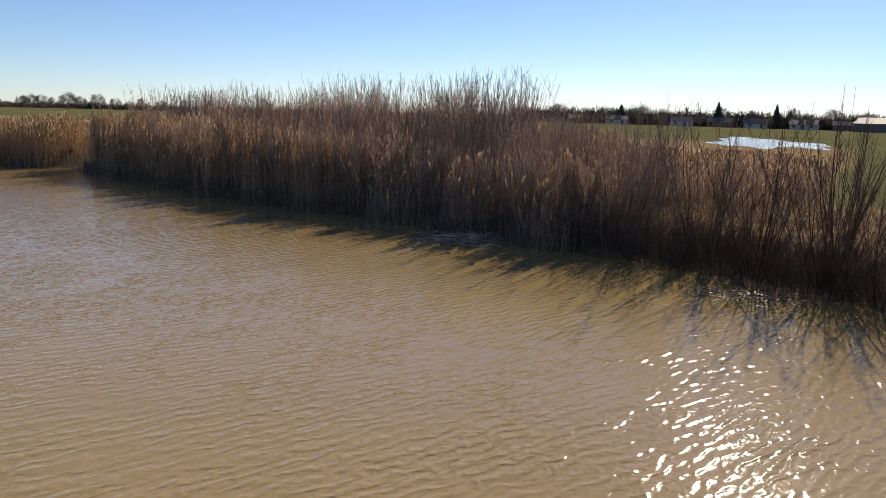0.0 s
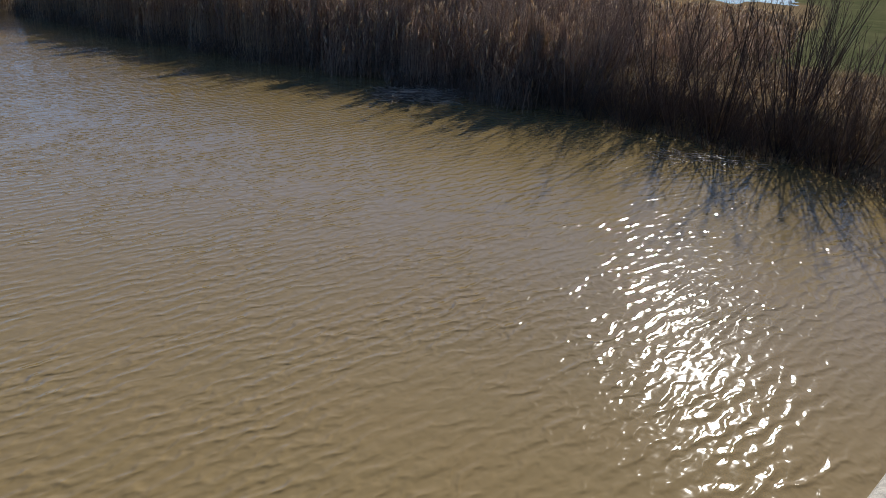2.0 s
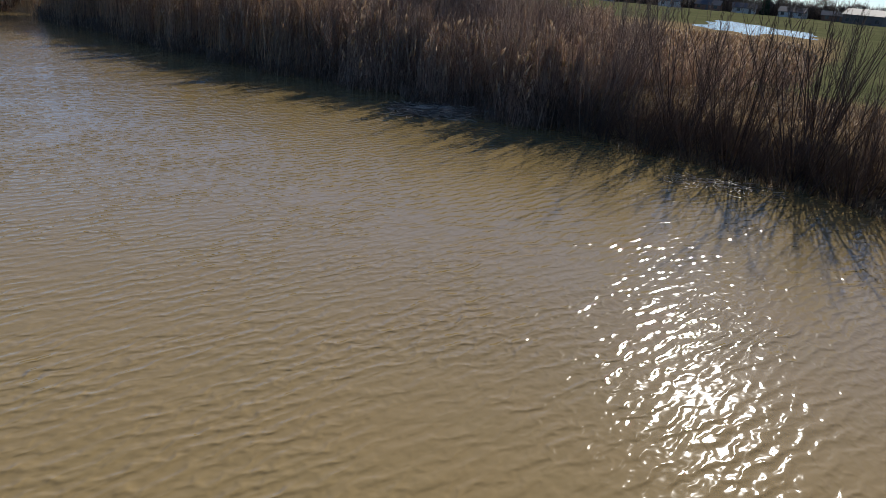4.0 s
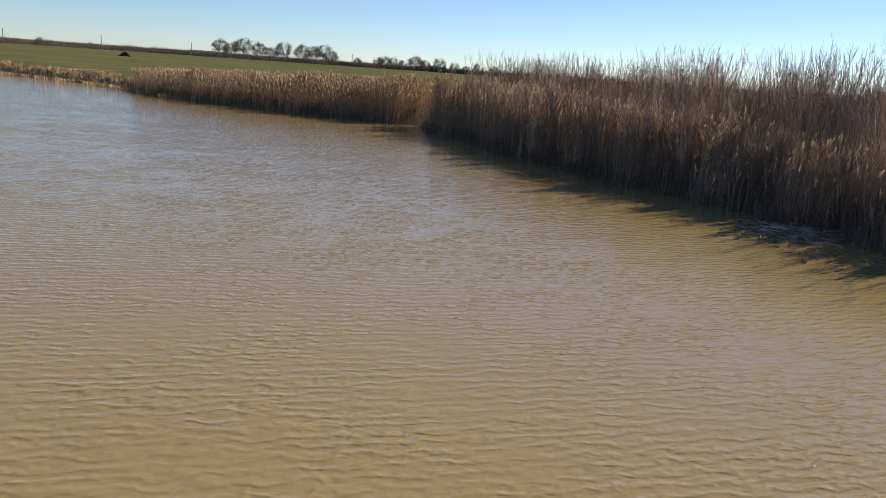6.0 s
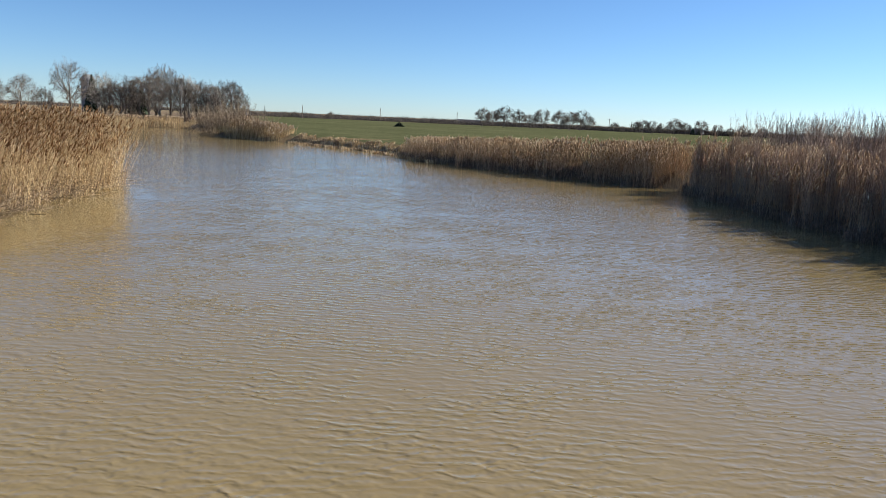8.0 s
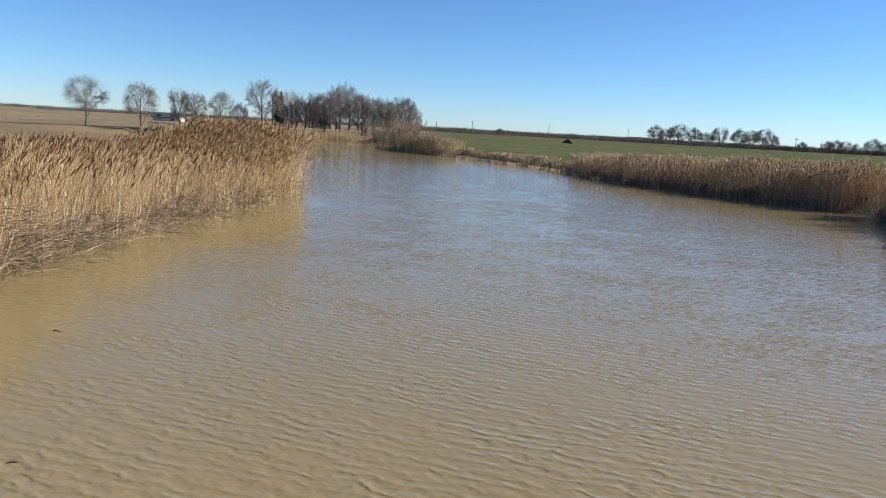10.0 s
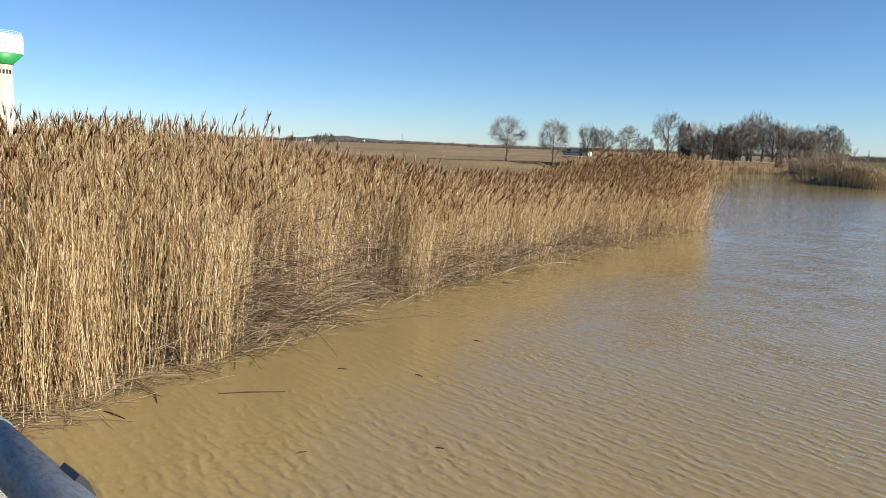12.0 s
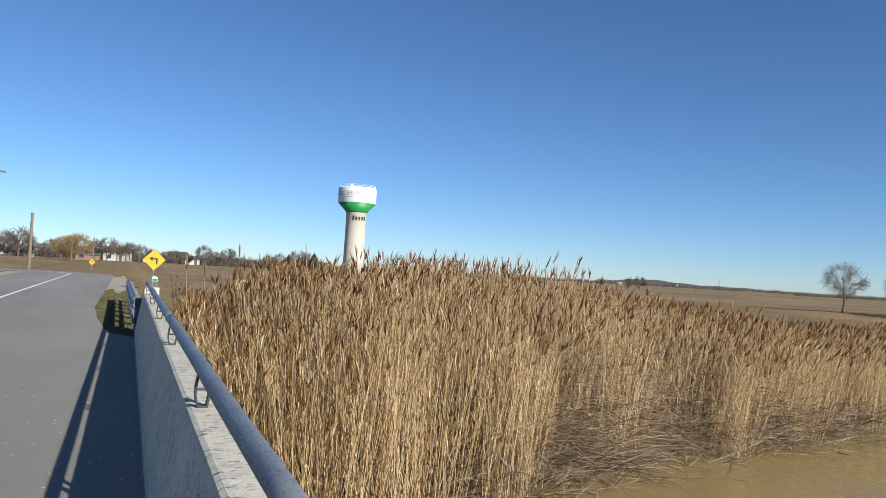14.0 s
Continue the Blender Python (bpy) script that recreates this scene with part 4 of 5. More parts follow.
for x, y, ln, turn in ((-9.2, 5.7, 0.95, 55), (-9.25, 7.4, 0.16, 40), (-8.2, 8.1, 0.14, 10), (-7.0, 5.0, 0.12, 70), (-9.9, 4.6, 0.5, -20), (-9.6, 3.9, 0.45, 12), (-11.6, 9.2, 0.4, 60), (-12.4, 15.5, 0.3, 20),
                       (-13.6, 20.6, 0.6, 8), (-14.2, 24.8, 0.5, 15), (-9.0, 10.4, 0.15, 0), (-6.0, 6.3, 0.1, 30)):
    stick(x, y, ln, turn)


# east bank, near arm and far arm
def east_height(x, y):
    near = np.interp(y, [12, 18, 24, 32, 41, 46], [2.3, 2.5, 2.7, 3.0, 3.1, 3.05])
    return np.where((y > 44) & (x < 16), np.interp(y, [46, 50, 57, 63, 70, 79, 84], [3.1, 2.95, 2.5, 2.25, 2.0, 1.7, 1.4]), near)


near_east = [p for p in EAST if 12.5 < p[1] < 46.4 and p[0] > 13][::-1]
far_east = [p for p in EAST if 45 < p[1] < 72 and p[0] < 13][::-1]
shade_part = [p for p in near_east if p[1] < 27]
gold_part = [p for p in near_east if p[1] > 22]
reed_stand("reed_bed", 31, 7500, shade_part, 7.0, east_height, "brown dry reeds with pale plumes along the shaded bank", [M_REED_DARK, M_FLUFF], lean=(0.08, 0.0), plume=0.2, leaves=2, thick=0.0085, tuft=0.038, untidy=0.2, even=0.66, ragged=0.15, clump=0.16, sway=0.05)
reed_stand("reed_bed", 36, 6500, gold_part, 5.0, east_height, "golden dry reeds with pale plumes along the bank", [M_REED_EAST, M_FLUFF], lean=(0.10, 0.0), plume=0.3, leaves=1, thick=0.010, tuft=0.034, untidy=0.18, even=0.72, ragged=0.16, clump=0.15, sway=0.05)
reed_stand("reed_bed", 32, 5200, far_east, 4.2, east_height, "golden brown reeds bordering the green field", [M_REED_EAST, M_FLUFF], lean=(0.12, 0.0), plume=0.75, leaves=1, thick=0.012, tuft=0.05, even=0.82, ragged=0.18, clump=0.08)
reed_stand("reed_bed", 33, 13000, [(20.5, 12), (27, 11), (40, 16), (58, 26), (70, 33)], 15, lambda x, y: np.where(x / y > 1.45, np.minimum(2.55, 3.72 - 0.035 * np.hypot(x, y)), 2.55), "pale low reed marsh behind the bank", [M_REED_DARK, M_FLUFF], lean=(0.05, 0.0), plume=0.3, leaves=1, thick=0.011, tuft=0.045, power=1.3, untidy=0.2, even=0.8, ragged=0.16)
reed_stand("reed_bed", 38, 3600, [(8.0, 52.6), (12.0, 48.8), (14.6, 46.8), (15.6, 43.0), (16.0, 40)], 7.0, east_height, "golden dry reeds where the bank turns", [M_REED_EAST, M_FLUFF], lean=(0.10, 0.0), plume=0.25, leaves=1, thick=0.010, tuft=0.036, untidy=0.18, even=0.85, ragged=0.15, front=0.9)
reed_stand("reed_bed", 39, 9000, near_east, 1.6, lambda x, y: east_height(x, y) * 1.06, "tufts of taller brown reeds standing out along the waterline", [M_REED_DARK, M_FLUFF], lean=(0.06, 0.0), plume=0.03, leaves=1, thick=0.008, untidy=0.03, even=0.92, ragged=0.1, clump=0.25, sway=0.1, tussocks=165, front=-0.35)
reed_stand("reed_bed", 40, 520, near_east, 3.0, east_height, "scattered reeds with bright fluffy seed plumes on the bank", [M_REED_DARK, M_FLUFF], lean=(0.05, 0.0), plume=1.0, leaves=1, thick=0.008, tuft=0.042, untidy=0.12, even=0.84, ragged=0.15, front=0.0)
# added short stalks, coloured dark for the deep shade low in the stands
for seed_, n_, line_, lab_ in ((301, 9000, near_east, "short dark stalks standing in for shade at the foot of the bank"), (302, 4500, far_east, "short dark stalks standing in for shade at the foot of the far reeds")):
    reed_stand("reed_foot_shade", seed_, n_, line_, 2.4, lambda x, y: 0.8 + 0.2 * np.sin(y * 1.7), lab_, [M_FOOT_SHADE, M_FLUFF], lean=(0.1, 0.0), plume=0.0, leaves=3, thick=0.012, untidy=0.5, even=0.7, ragged=0.25, front=0.35, power=1.0)
reed_stand("brush", 37, 9500, [(20.0, 48), (19.0, 42), (19.0, 30), (19.5, 22), (20.5, 17)], 7.0, lambda x, y: np.interp(y, [16, 22, 30, 40, 48], [3.5, 4.2, 4.3, 4.0, 3.6]), "dense brown brush standing behind the reeds", [M_BRUSH, M_FLUFF], lean=(0.03, 0.0), plume=0.02, leaves=1, thick=0.009, tuft=0.03, untidy=0.16, even=0.78, ragged=0.17, power=1.0)
reed_stand("reed_bed", 34, 1800, [(-33, 104), (-29, 98.5), (-23, 94.2)], 3.5, lambda x, y: np.interp(y, [94, 98, 104], [1.3, 2.2, 2.7]), "straw-coloured reeds on the outer bank of the bend", [M_REED, M_FLUFF], plume=0.7, leaves=1, thick=0.02, tuft=0.09)
reed_stand("reed_bed", 35, 3600, [(-72, 105), (-69, 110), (-62, 126), (-56, 133), (-50, 136), (-44, 130), (-40, 126)], 4.0, lambda x, y: 2.1 + 0 * x, "pale reed fringe on the far bank", [M_REED, M_FLUFF], plume=0.6, leaves=1, thick=0.022, tuft=0.09)


def grass(name, seed, n, line, back, height, label, material, front=0.2, width=0.02):
    sh = Sheaf(seed)
    rng = sh.rng
    p, off, s = scatter(rng, n, line, back, front, 1.0)
    z = np.maximum(land_height(p[:, 0], p[:, 1]), 0.0)
    ln = height * rng.uniform(0.4, 1.2, n)
    ang = rng.uniform(0, 6.283, n)
    way = np.column_stack([np.cos(ang) * ln * 0.5, np.sin(ang) * ln * 0.5, ln])
    sh.blades(np.column_stack([p, z - 0.02]), way, width * rng.uniform(0.6, 1.3, n), ln * rng.uniform(0.1, 0.7, n), 0)
    return tagged(sh.build(name, [material]), label, "grass", kind="stuff")


low_east = [(15.4, 1.0), (15.2, 3), (16.2, 4.6), (16.9, 8), (17, 13)][::-1]
grass("dead_grass", 41, 16000, low_east, 6.0, 0.2, "matted brown dead grass on the near bank", M_DRYGRASS, width=0.022)
grass("dead_grass", 46, 12000, [(20.5, 15), (20.5, 8), (20, 0.8)], 5.0, 0.35, "rough brown grass and litter behind the shrubs", M_DRYGRASS, width=0.02)
grass("green_grass", 42, 9000, [(26, 11), (24, 6), (22, 0)], 14.0, 0.13, "short green grass behind the bank", M_GRASS, width=0.03)
grass("dead_grass", 43, 9000, [(-2.4, 63.6), (-6, 71), (-9.8, 79), (-14.6, 84), (-22, 93.5)][::-1], 2.2, 0.36, "pale dead grass edging the far bank", M_REED, width=0.06)
grass("verge_grass", 44, 14000, [(-37, -0.85), (-27, -0.95), (-20.0, -0.75), (-16.2, -0.2)][::-1], -1.0, 0.06, "short green verge grass beside the guardrail", M_GRASS, width=0.02)
grass("dead_grass", 45, 7000, [(-34, 1.6), (-17.5, 1.2)][::-1], -9.0, 0.45, "rough dead grass below the road", M_DRYGRASS, width=0.02)

# dead weeds with dark seed heads at the field's edge
sh = Sheaf(47)
p = np.column_stack([sh.rng.uniform(-33, -18, 900), sh.rng.uniform(1.8, 8.5, 900)])
b = np.column_stack([p, land_height(p[:, 0], p[:, 1]) - 0.05])
hgt = sh.rng.uniform(0.7, 1.5, 900)
t = b + np.column_stack([sh.rng.normal(0, 0.15, 900), sh.rng.normal(0, 0.15, 900), hgt])
sh.stalks(b, t, 0.008, 0.004, sh.rng.normal(0, 0.03, (900, 3)), 0, 3)
for _ in range(4):
    f = sh.rng.uniform(0.6, 1.0, 900)[:, None]
    q = b + (t - b) * f + sh.rng.normal(0, 0.07, (900, 3))
    sh.tufts(q, np.tile((0.0, 0.0, 0.07), (900, 1)), 0.022, 0)
tagged(sh.build("dead_weeds", [M_WEED]), "dark dead weeds with round seed heads", "weeds", kind="stuff")

# debris raft by the east bank, and bright litter on the shore
tangle("reed_raft", 51, 1100, [(14.5, 16.4), (15.0, 16.9), (15.4, 16.4), (15.9, 16.6), (16.3, 15.9), (15.1, 15.8)], 0.36, 0.16, "floating raft of wet broken reeds", [M_RAFT], 0.012, (0.15, 0.55), True)
tangle("reed_raft", 52, 160, [(15.2, 7.9), (15.6, 7.0)], 0.35, 0.04, "scattered wet reed litter under the shrubs", [M_RAFT], 0.009, (0.1, 0.35), True)


# ---- shrubs and trees ----
def shrub_mesh(seed, stems, high, wide, twigs=9, thick=0.014, fan=0.22):
    """A many-stemmed willow shrub: bowed withies with side shoots. Two meshes' arrays in one sheaf."""
    sh, tw = Sheaf(seed), Sheaf(seed + 1000)
    rng = sh.rng
    ang = rng.uniform(0, 6.283, stems)
    base = np.column_stack([np.cos(ang), np.sin(ang), np.zeros(stems)]) * (wide * fan * rng.uniform(0.1, 1, stems))[:, None]
    base[:, 2] = -0.15
    ln = high * rng.uniform(0.55, 1.05, stems)
    out = wide * 0.5 * rng.uniform(0.05, 1.0, stems) * ln / high
    tip = base + np.column_stack([np.cos(ang + rng.normal(0, 0.4, stems)) * out, np.sin(ang + rng.normal(0, 0.4, stems)) * out, ln])
    bend = np.column_stack([np.cos(ang) * 0.18, np.sin(ang) * 0.18, np.zeros(stems)]) * rng.uniform(-0.4, 1.0, stems)[:, None]
    sh.stalks(base, tip, thick * rng.uniform(0.8, 1.7, stems), thick * 0.3, bend, 0, 6)
    k = np.repeat(np.arange(stems), twigs)
    t = rng.uniform(0.22, 0.96, len(k))
    at = base[k] + (tip - base)[k] * t[:, None] + bend[k] * (t * (1 - t) * 4)[:, None]
    a2 = rng.uniform(0, 6.283, len(k))
    l2 = high * 0.24 * (1.15 - t) * rng.uniform(0.5, 1.4, len(k))
    end = at + np.column_stack([np.cos(a2) * l2 * 0.45, np.sin(a2) * l2 * 0.45, l2])
    tw.stalks(at, end, thick * 0.42, thick * 0.2, rng.normal(0, 0.03, (len(k), 3)), 0, 3)
    k2 = np.repeat(np.arange(len(k)), 2)
    t2 = rng.uniform(0.3, 0.9, len(k2))
    at2 = at[k2] + (end - at)[k2] * t2[:, None]
    a3 = rng.uniform(0, 6.283, len(k2))
    l3 = 0.10 * high * rng.uniform(0.3, 1.0, len(k2))
    tw.stalks(at2, at2 + np.column_stack([np.cos(a3) * l3 * 0.5, np.sin(a3) * l3 * 0.5, l3]), thick * 0.26, thick * 0.16, np.zeros((len(k2), 3)), 0, 2)
    return sh, tw


def make_shrub(seed, stems, high, wide, label, group, material, twigs=9, thick=0.014, fan=0.22):
    ob = thing("willow_shrub", label, "shrub", group=group)
    sh, tw = shrub_mesh(seed, stems, high, wide, twigs, thick, fan)
    for name, part_ in (("stem_mass", sh), ("twig_mass", tw)):
        tagged(part_.build(name, [material], ob), kind="stuff")
    return ob


def put(kinds, places):
    """Sets copies of the kinds, in turn, at (x, y, scale, turn); the kinds themselves take the first places."""
    for i, (x, y, s, turn) in enumerate(places):
        k = kinds[i % len(kinds)]
        z = float(land_height(np.array([x]), np.array([y]))[0])
        m = pose(x, y, max(z, -0.1) - 0.03, 0, 0, turn)
        ob = k if i < len(kinds) else copy_thing(k, m)
        ob.matrix_basis = m @ Matrix.Diagonal((s, s, s, 1))


rs = random.Random(5)
kinds = [make_shrub(60 + i, 34, 4.5, 3.3, "bare grey-brown willow shrub in the thicket behind the reeds", "thicket shrubs", M_WITHY, 9, 0.014) for i in range(4)]
places = []
while len(places) < 70:
    f = len(places) / 69
    y = 21.0 + 38 * f ** 1.15 + rs.uniform(-1.2, 1.2)
    x = 20.5 + rs.uniform(0, 5.5) + 0.05 * max(0, y - 26) - 0.08 * max(0, y - 42)
    if x / y < 1.10:
        places.append((x, y, rs.uniform(0.85, 1.08) - 0.10 * f, rs.uniform(0, 360)))
put(kinds, places)
kinds = [make_shrub(70 + i, 26, 3.0, 2.4, "low bare brown shrub among the bank reeds", "bank shrubs", M_WITHY, 9, 0.010) for i in range(3)]
put(kinds, [(17.6 + rs.uniform(0, 5.5), y, rs.uniform(0.7, 1.15), rs.uniform(0, 360)) for y in np.linspace(11.5, 30, 30)] + [(float(np.interp(y, [12, 16, 20, 26, 34, 44], [17.2, 17.2, 16.7, 15.4, 14.8, 14.3])) + rs.uniform(0, 0.8), y, rs.uniform(0.95, 1.35), rs.uniform(0, 360)) for y in np.linspace(12.5, 40, 22)])
kinds = [make_shrub(80 + i, 24, 4.3, 5.0, "bare willow shrub fanning out over the water's edge", "waterside shrubs", M_WITHY_DARK, 6, 0.017, 0.09) for i in range(3)]
put(kinds, [(17.0, 6.4, 0.92, 10), (16.7, 5.2, 0.82, 130), (17.2, 8.2, 0.98, 250), (17.8, 9.9, 0.9, 40), (18.9, 7.0, 0.84, 80), (18.2, 3.9, 0.55, 60)])
kinds = [make_shrub(84 + i, 46, 1.5, 2.4, "dense dark low thicket along the waterline", "low thicket", M_WITHY_DARK, 13, 0.009) for i in range(2)]
put(kinds, [(17.1 + rs.uniform(-0.2, 0.9), y, rs.uniform(0.75, 1.05), rs.uniform(0, 360)) for y in np.linspace(4.8, 13.6, 14)])
kinds = [make_shrub(88, 22, 1.3, 2.4, "dense low bramble on the bank by the bridge", "brambles", M_WITHY, 18, 0.008, 0.5), make_shrub(89, 30, 1.1, 2.2, "dense low bramble on the bank by the bridge", "brambles", M_WITHY, 18, 0.008, 0.5)]
put(kinds, [(17.0, 3.2, 1.0, 0), (17.8, 2.4, 1.1, 60), (16.8, 4.3, 0.8, 120), (19.0, 3.4, 1.0, 200), (18.8, 1.9, 1.0, 20), (16.2, 2.2, 0.9, 90), (17.2, 1.5, 1.0, 250), (15.9, 1.4, 0.8, 10)])


def tree(seed, high, wide, label, group, material, fork=0.35, levels=4, kids=(6, 4, 3, 3), twig=0.036, name="bare_tree", girth=0.022):
    """A leafless tree: a tapered trunk with limbs, branches and twigs grown from it."""
    rng = random.Random(seed)
    top = thing(name, label, "tree", group=group)
    bm, sh = bmesh.new(), Sheaf(seed)
    # trunk
    pts, rad = [], []
    x = y = 0.0
    trunk_top = high * 0.66
    for k in range(8):
        f = k / 7
        pts.append((x, y, -0.2 + trunk_top * f))
        rad.append(high * girth * (1 - 0.72 * f) + (high * 0.008 if k == 0 else 0))
        x += rng.uniform(-1, 1) * high * 0.012
        y += rng.uniform(-1, 1) * high * 0.012
    tube(bm, pts, rad, 8)
    part("trunk", bm, material, top)
    # limbs, branches and twigs reach for points of an uneven rounded head
    centre = Vector((x * 0.5, y * 0.5, high * (0.52 + 0.25 * fork)))
    span = Vector((wide * 0.5, wide * 0.5, high - centre.z))
    lumps = [(Vector((rng.uniform(-1, 1), rng.uniform(-1, 1), rng.uniform(-0.4, 1))).normalized(), rng.uniform(-0.22, 0.16)) for _ in range(9)]

    def reach(d, f):
        bulge = 1 + sum(v * max(0.0, d.dot(u)) ** 4 for u, v in lumps)
        return centre + Vector((d.x * span.x, d.y * span.y, d.z * span.z * (1.0 if d.z > 0 else 0.75))) * f * bulge

    def near(d, spread):
        return (d + Vector((rng.gauss(0, spread), rng.gauss(0, spread), rng.gauss(0, spread)))).normalized()

    r0 = high * girth
    level = []
    for k in range(kids[0] + 3):
        g = (k + 0.5) / (kids[0] + 3)
        d = Vector((math.cos(k * 2.4) * math.sqrt(1 - (1.5 * g - 0.5) ** 2), math.sin(k * 2.4) * math.sqrt(1 - (1.5 * g - 0.5) ** 2), 1.5 * g - 0.5))
        d = near(d, 0.15)
        i = min(6, int((fork + (0.95 - fork) * g) * 7))
        level.append((Vector(pts[i]), d, 0.52, r0 * 0.42 * (1 - 0.4 * g)))
    for lev, (spread, f) in enumerate(((0.0, 0.52), (0.34, 0.80), (0.24, 0.98), (0.17, 1.08))[:levels]):
        nxt, B, T, R0, R1, BD = [], [], [], [], [], []
        for at, d, _, r in level:
            end = reach(d, f * (rng.uniform(0.9, 1.05) if lev < 2 else rng.uniform(0.72, 1.12)))
            ln = (end - at).length
            bow = Vector((rng.gauss(0, 1), rng.gauss(0, 1), -0.5 if lev == 0 else 0.3)) * ln * 0.07
            B.append(at), T.append(end), R0.append(max(r, twig * 0.5)), R1.append(max(r * 0.5, twig * 0.3)), BD.append(bow)
            if lev + 1 < levels:
                wide_ = (0.36, 0.27, 0.2)[min(lev, 2)]
                for k in range(kids[min(lev + 1, 3)] + 1):
                    q = 0.25 + 0.75 * (k + rng.random()) / (kids[min(lev + 1, 3)] + 1)
                    nxt.append((at + (end - at) * q + bow * (q * (1 - q) * 4), near(d, wide_), q, r * 0.5))
        sh.stalks(np.array(B), np.array(T), np.array(R0), np.array(R1), np.array(BD), 0, 4 if lev < 2 else 3)
        level = nxt
    crown = sh.build("crown", [material], top)
    return top


def set_tree(ob, yaw, dist, scale=1.0, turn=0.0, z=0.85):
    x, y = polar(yaw, dist)
    ob.matrix_basis = pose(x, y, z, 0, 0, turn) @ Matrix.Diagonal((scale, scale, scale, 1))
    return ob


field_label = "bare roundheaded tree standing alone at the field's edge"
set_tree(tree(101, 7.5, 6.3, field_label, "field trees", M_BARK), 39.1, 126)
set_tree(tree(102, 7.1, 5.2, "bare tree with upright limbs at the field's edge", "field trees", M_BARK, 0.15), 35.6, 126)
t3 = tree(103, 6.4, 3.6, "slim bare tree in a pair by the field", "field trees", M_BARK, 0.2)
set_tree(t3, 33.1, 128)
set_tree(copy_thing(t3, pose(0, 0, 0)), 32.0, 127, 0.95, 120)
set_tree(tree(104, 6.9, 5.8, "dense bare tree by the far bank", "field trees", M_BARK, 0.2, twig=0.03), 30.3, 144)
set_tree(copy_thing(t3, pose(0, 0, 0)), 28.9, 148, 0.8, 60)
set_tree(tree(105, 9.4, 6.5, "pale-barked spreading dead tree above the reeds", "wood by the bend", M_BARK, 0.3, 4, (4, 4, 3, 3), 0.05, girth=0.03), 27.4, 150)
wood = [tree(110 + i, 8.2, 5.6, "bare tree in the wood beside the river's bend", "wood by the bend", (M_PALEBARK, M_BARK, M_BARK)[i], 0.15, kids=(5, 4, 3, 2), twig=0.045, girth=0.03) for i in range(3)]
rw = random.Random(9)
spots = [(25.6, 0.88), (24.9, 0.8), (24.2, 0.86), (23.6, 0.78), (23.0, 0.95), (22.4, 1.0), (21.7, 1.12), (21.0, 1.06), (20.4, 0.95), (19.8, 0.92), (19.2, 0.9), (18.6, 0.88), (18.0, 0.82), (17.4, 0.92), (16.9, 0.95), (16.4, 0.72), (25.2, 0.7), (22.0, 0.85), (20.1, 0.75), (18.3, 0.7), (23.9, 0.7)]
for i, (yaw, s) in enumerate(spots):
    ob = wood[i] if i < 3 else copy_thing(wood[0 if i in (6, 9) else 1 + i % 2], pose(0, 0, 0))
    set_tree(ob, yaw, 160 + rw.uniform(-6, 14), s * 1.17, rw.uniform(0, 360))


def conifer(yaw, dist, high, wide):
    sh = Sheaf(int(yaw * 10) + 5000)
    n = 900
    f = sh.rng.uniform(0.05, 1, n)
    a = sh.rng.uniform(0, 6.283, n)
    r = wide * 0.5 * (1.02 - f) ** 0.75 * sh.rng.uniform(0.45, 1.15, n)
    at = np.column_stack([np.cos(a) * r * 0.25, np.sin(a) * r * 0.25, f * high])
    way = np.column_stack([np.cos(a) * r, np.sin(a) * r, -0.15 * r + 0.12])
    sh.tufts(at, way, 0.05 * high * (1.1 - f), 0)
    x, y = polar(yaw, dist)
    top = thing("conifer", "dark evergreen standing among bare trees", "tree", (x, y, 0.9), group="conifers")
    part("trunk", tube(bmesh.new(), [(0, 0, -0.2), (0, 0, high * 0.95)], [high * 0.025, 0.02], 6), M_BARK, top)
    sh.build("crown", [M_CONIFER], top)


for yaw, dist, high, wide in ((26.0, 172, 8.6, 3.4), (23.4, 178, 8.2, 2.8), (22.9, 178, 7.8, 2.8), (77.0, 250, 6.6, 4.8), (78.9, 262, 5.6, 4.0), (-61.6, 350, 11.0, 5.2),
                              (-65.4, 350, 10.6, 4.2), (-16.9, 420, 3.8, 2.6), (-17.3, 420, 3.2, 2.4), (-54.9, 350, 9.0, 6.0), (4.62, 210, 1.3, 3.2)):
    conifer(yaw, dist, high, wide)

silo = thing("silo", "grey concrete farm silo with a domed cap behind the wood", "silo", (*polar(26.25, 176), 0.9))
bm = lathe(bmesh.new(), [(1.35, -0.5), (1.35, 7.4), (1.4, 7.5)], 24)
for k in range(7):
    lathe(bm, [(1.35, 0.9 + k), (1.38, 0.92 + k), (1.38, 1.0 + k), (1.35, 1.02 + k)], 24)
part("shaft", bm, M_SILO, silo)
part("dome", lathe(bmesh.new(), [(1.42, 7.5), (1.32, 7.95), (1.0, 8.4), (0.55, 8.65), (0.1, 8.72)], 24), M_SILO, silo, "rounded cap")

# bush and fallen branches at the bend
bend_kinds = [make_shrub(91 + i, 46, 3.6, 4.2, "twiggy bare bush on the point at the bend", "bushes at the bend", M_TANGLE, 16, 0.016, 0.35) for i in range(2)]
put(bend_kinds, [(-33.5, 104.5, 1.15, 0), (-30.5, 102.5, 1.05, 90), (-35.2, 107, 1.1, 40), (-28.0, 100.0, 0.9, 150), (-37.0, 110, 0.8, 210), (-31.5, 105, 1.15, 300), (-38.6, 113, 0.75, 120), (-36.4, 109.5, 1.1, 20), (-25.6, 98.6, 0.8, 60)])
under = [make_shrub(95 + i, 40, 1.9, 4.5, "bare brown undergrowth at the foot of the wood", "undergrowth", M_WITHY, 10, 0.018) for i in range(2)]
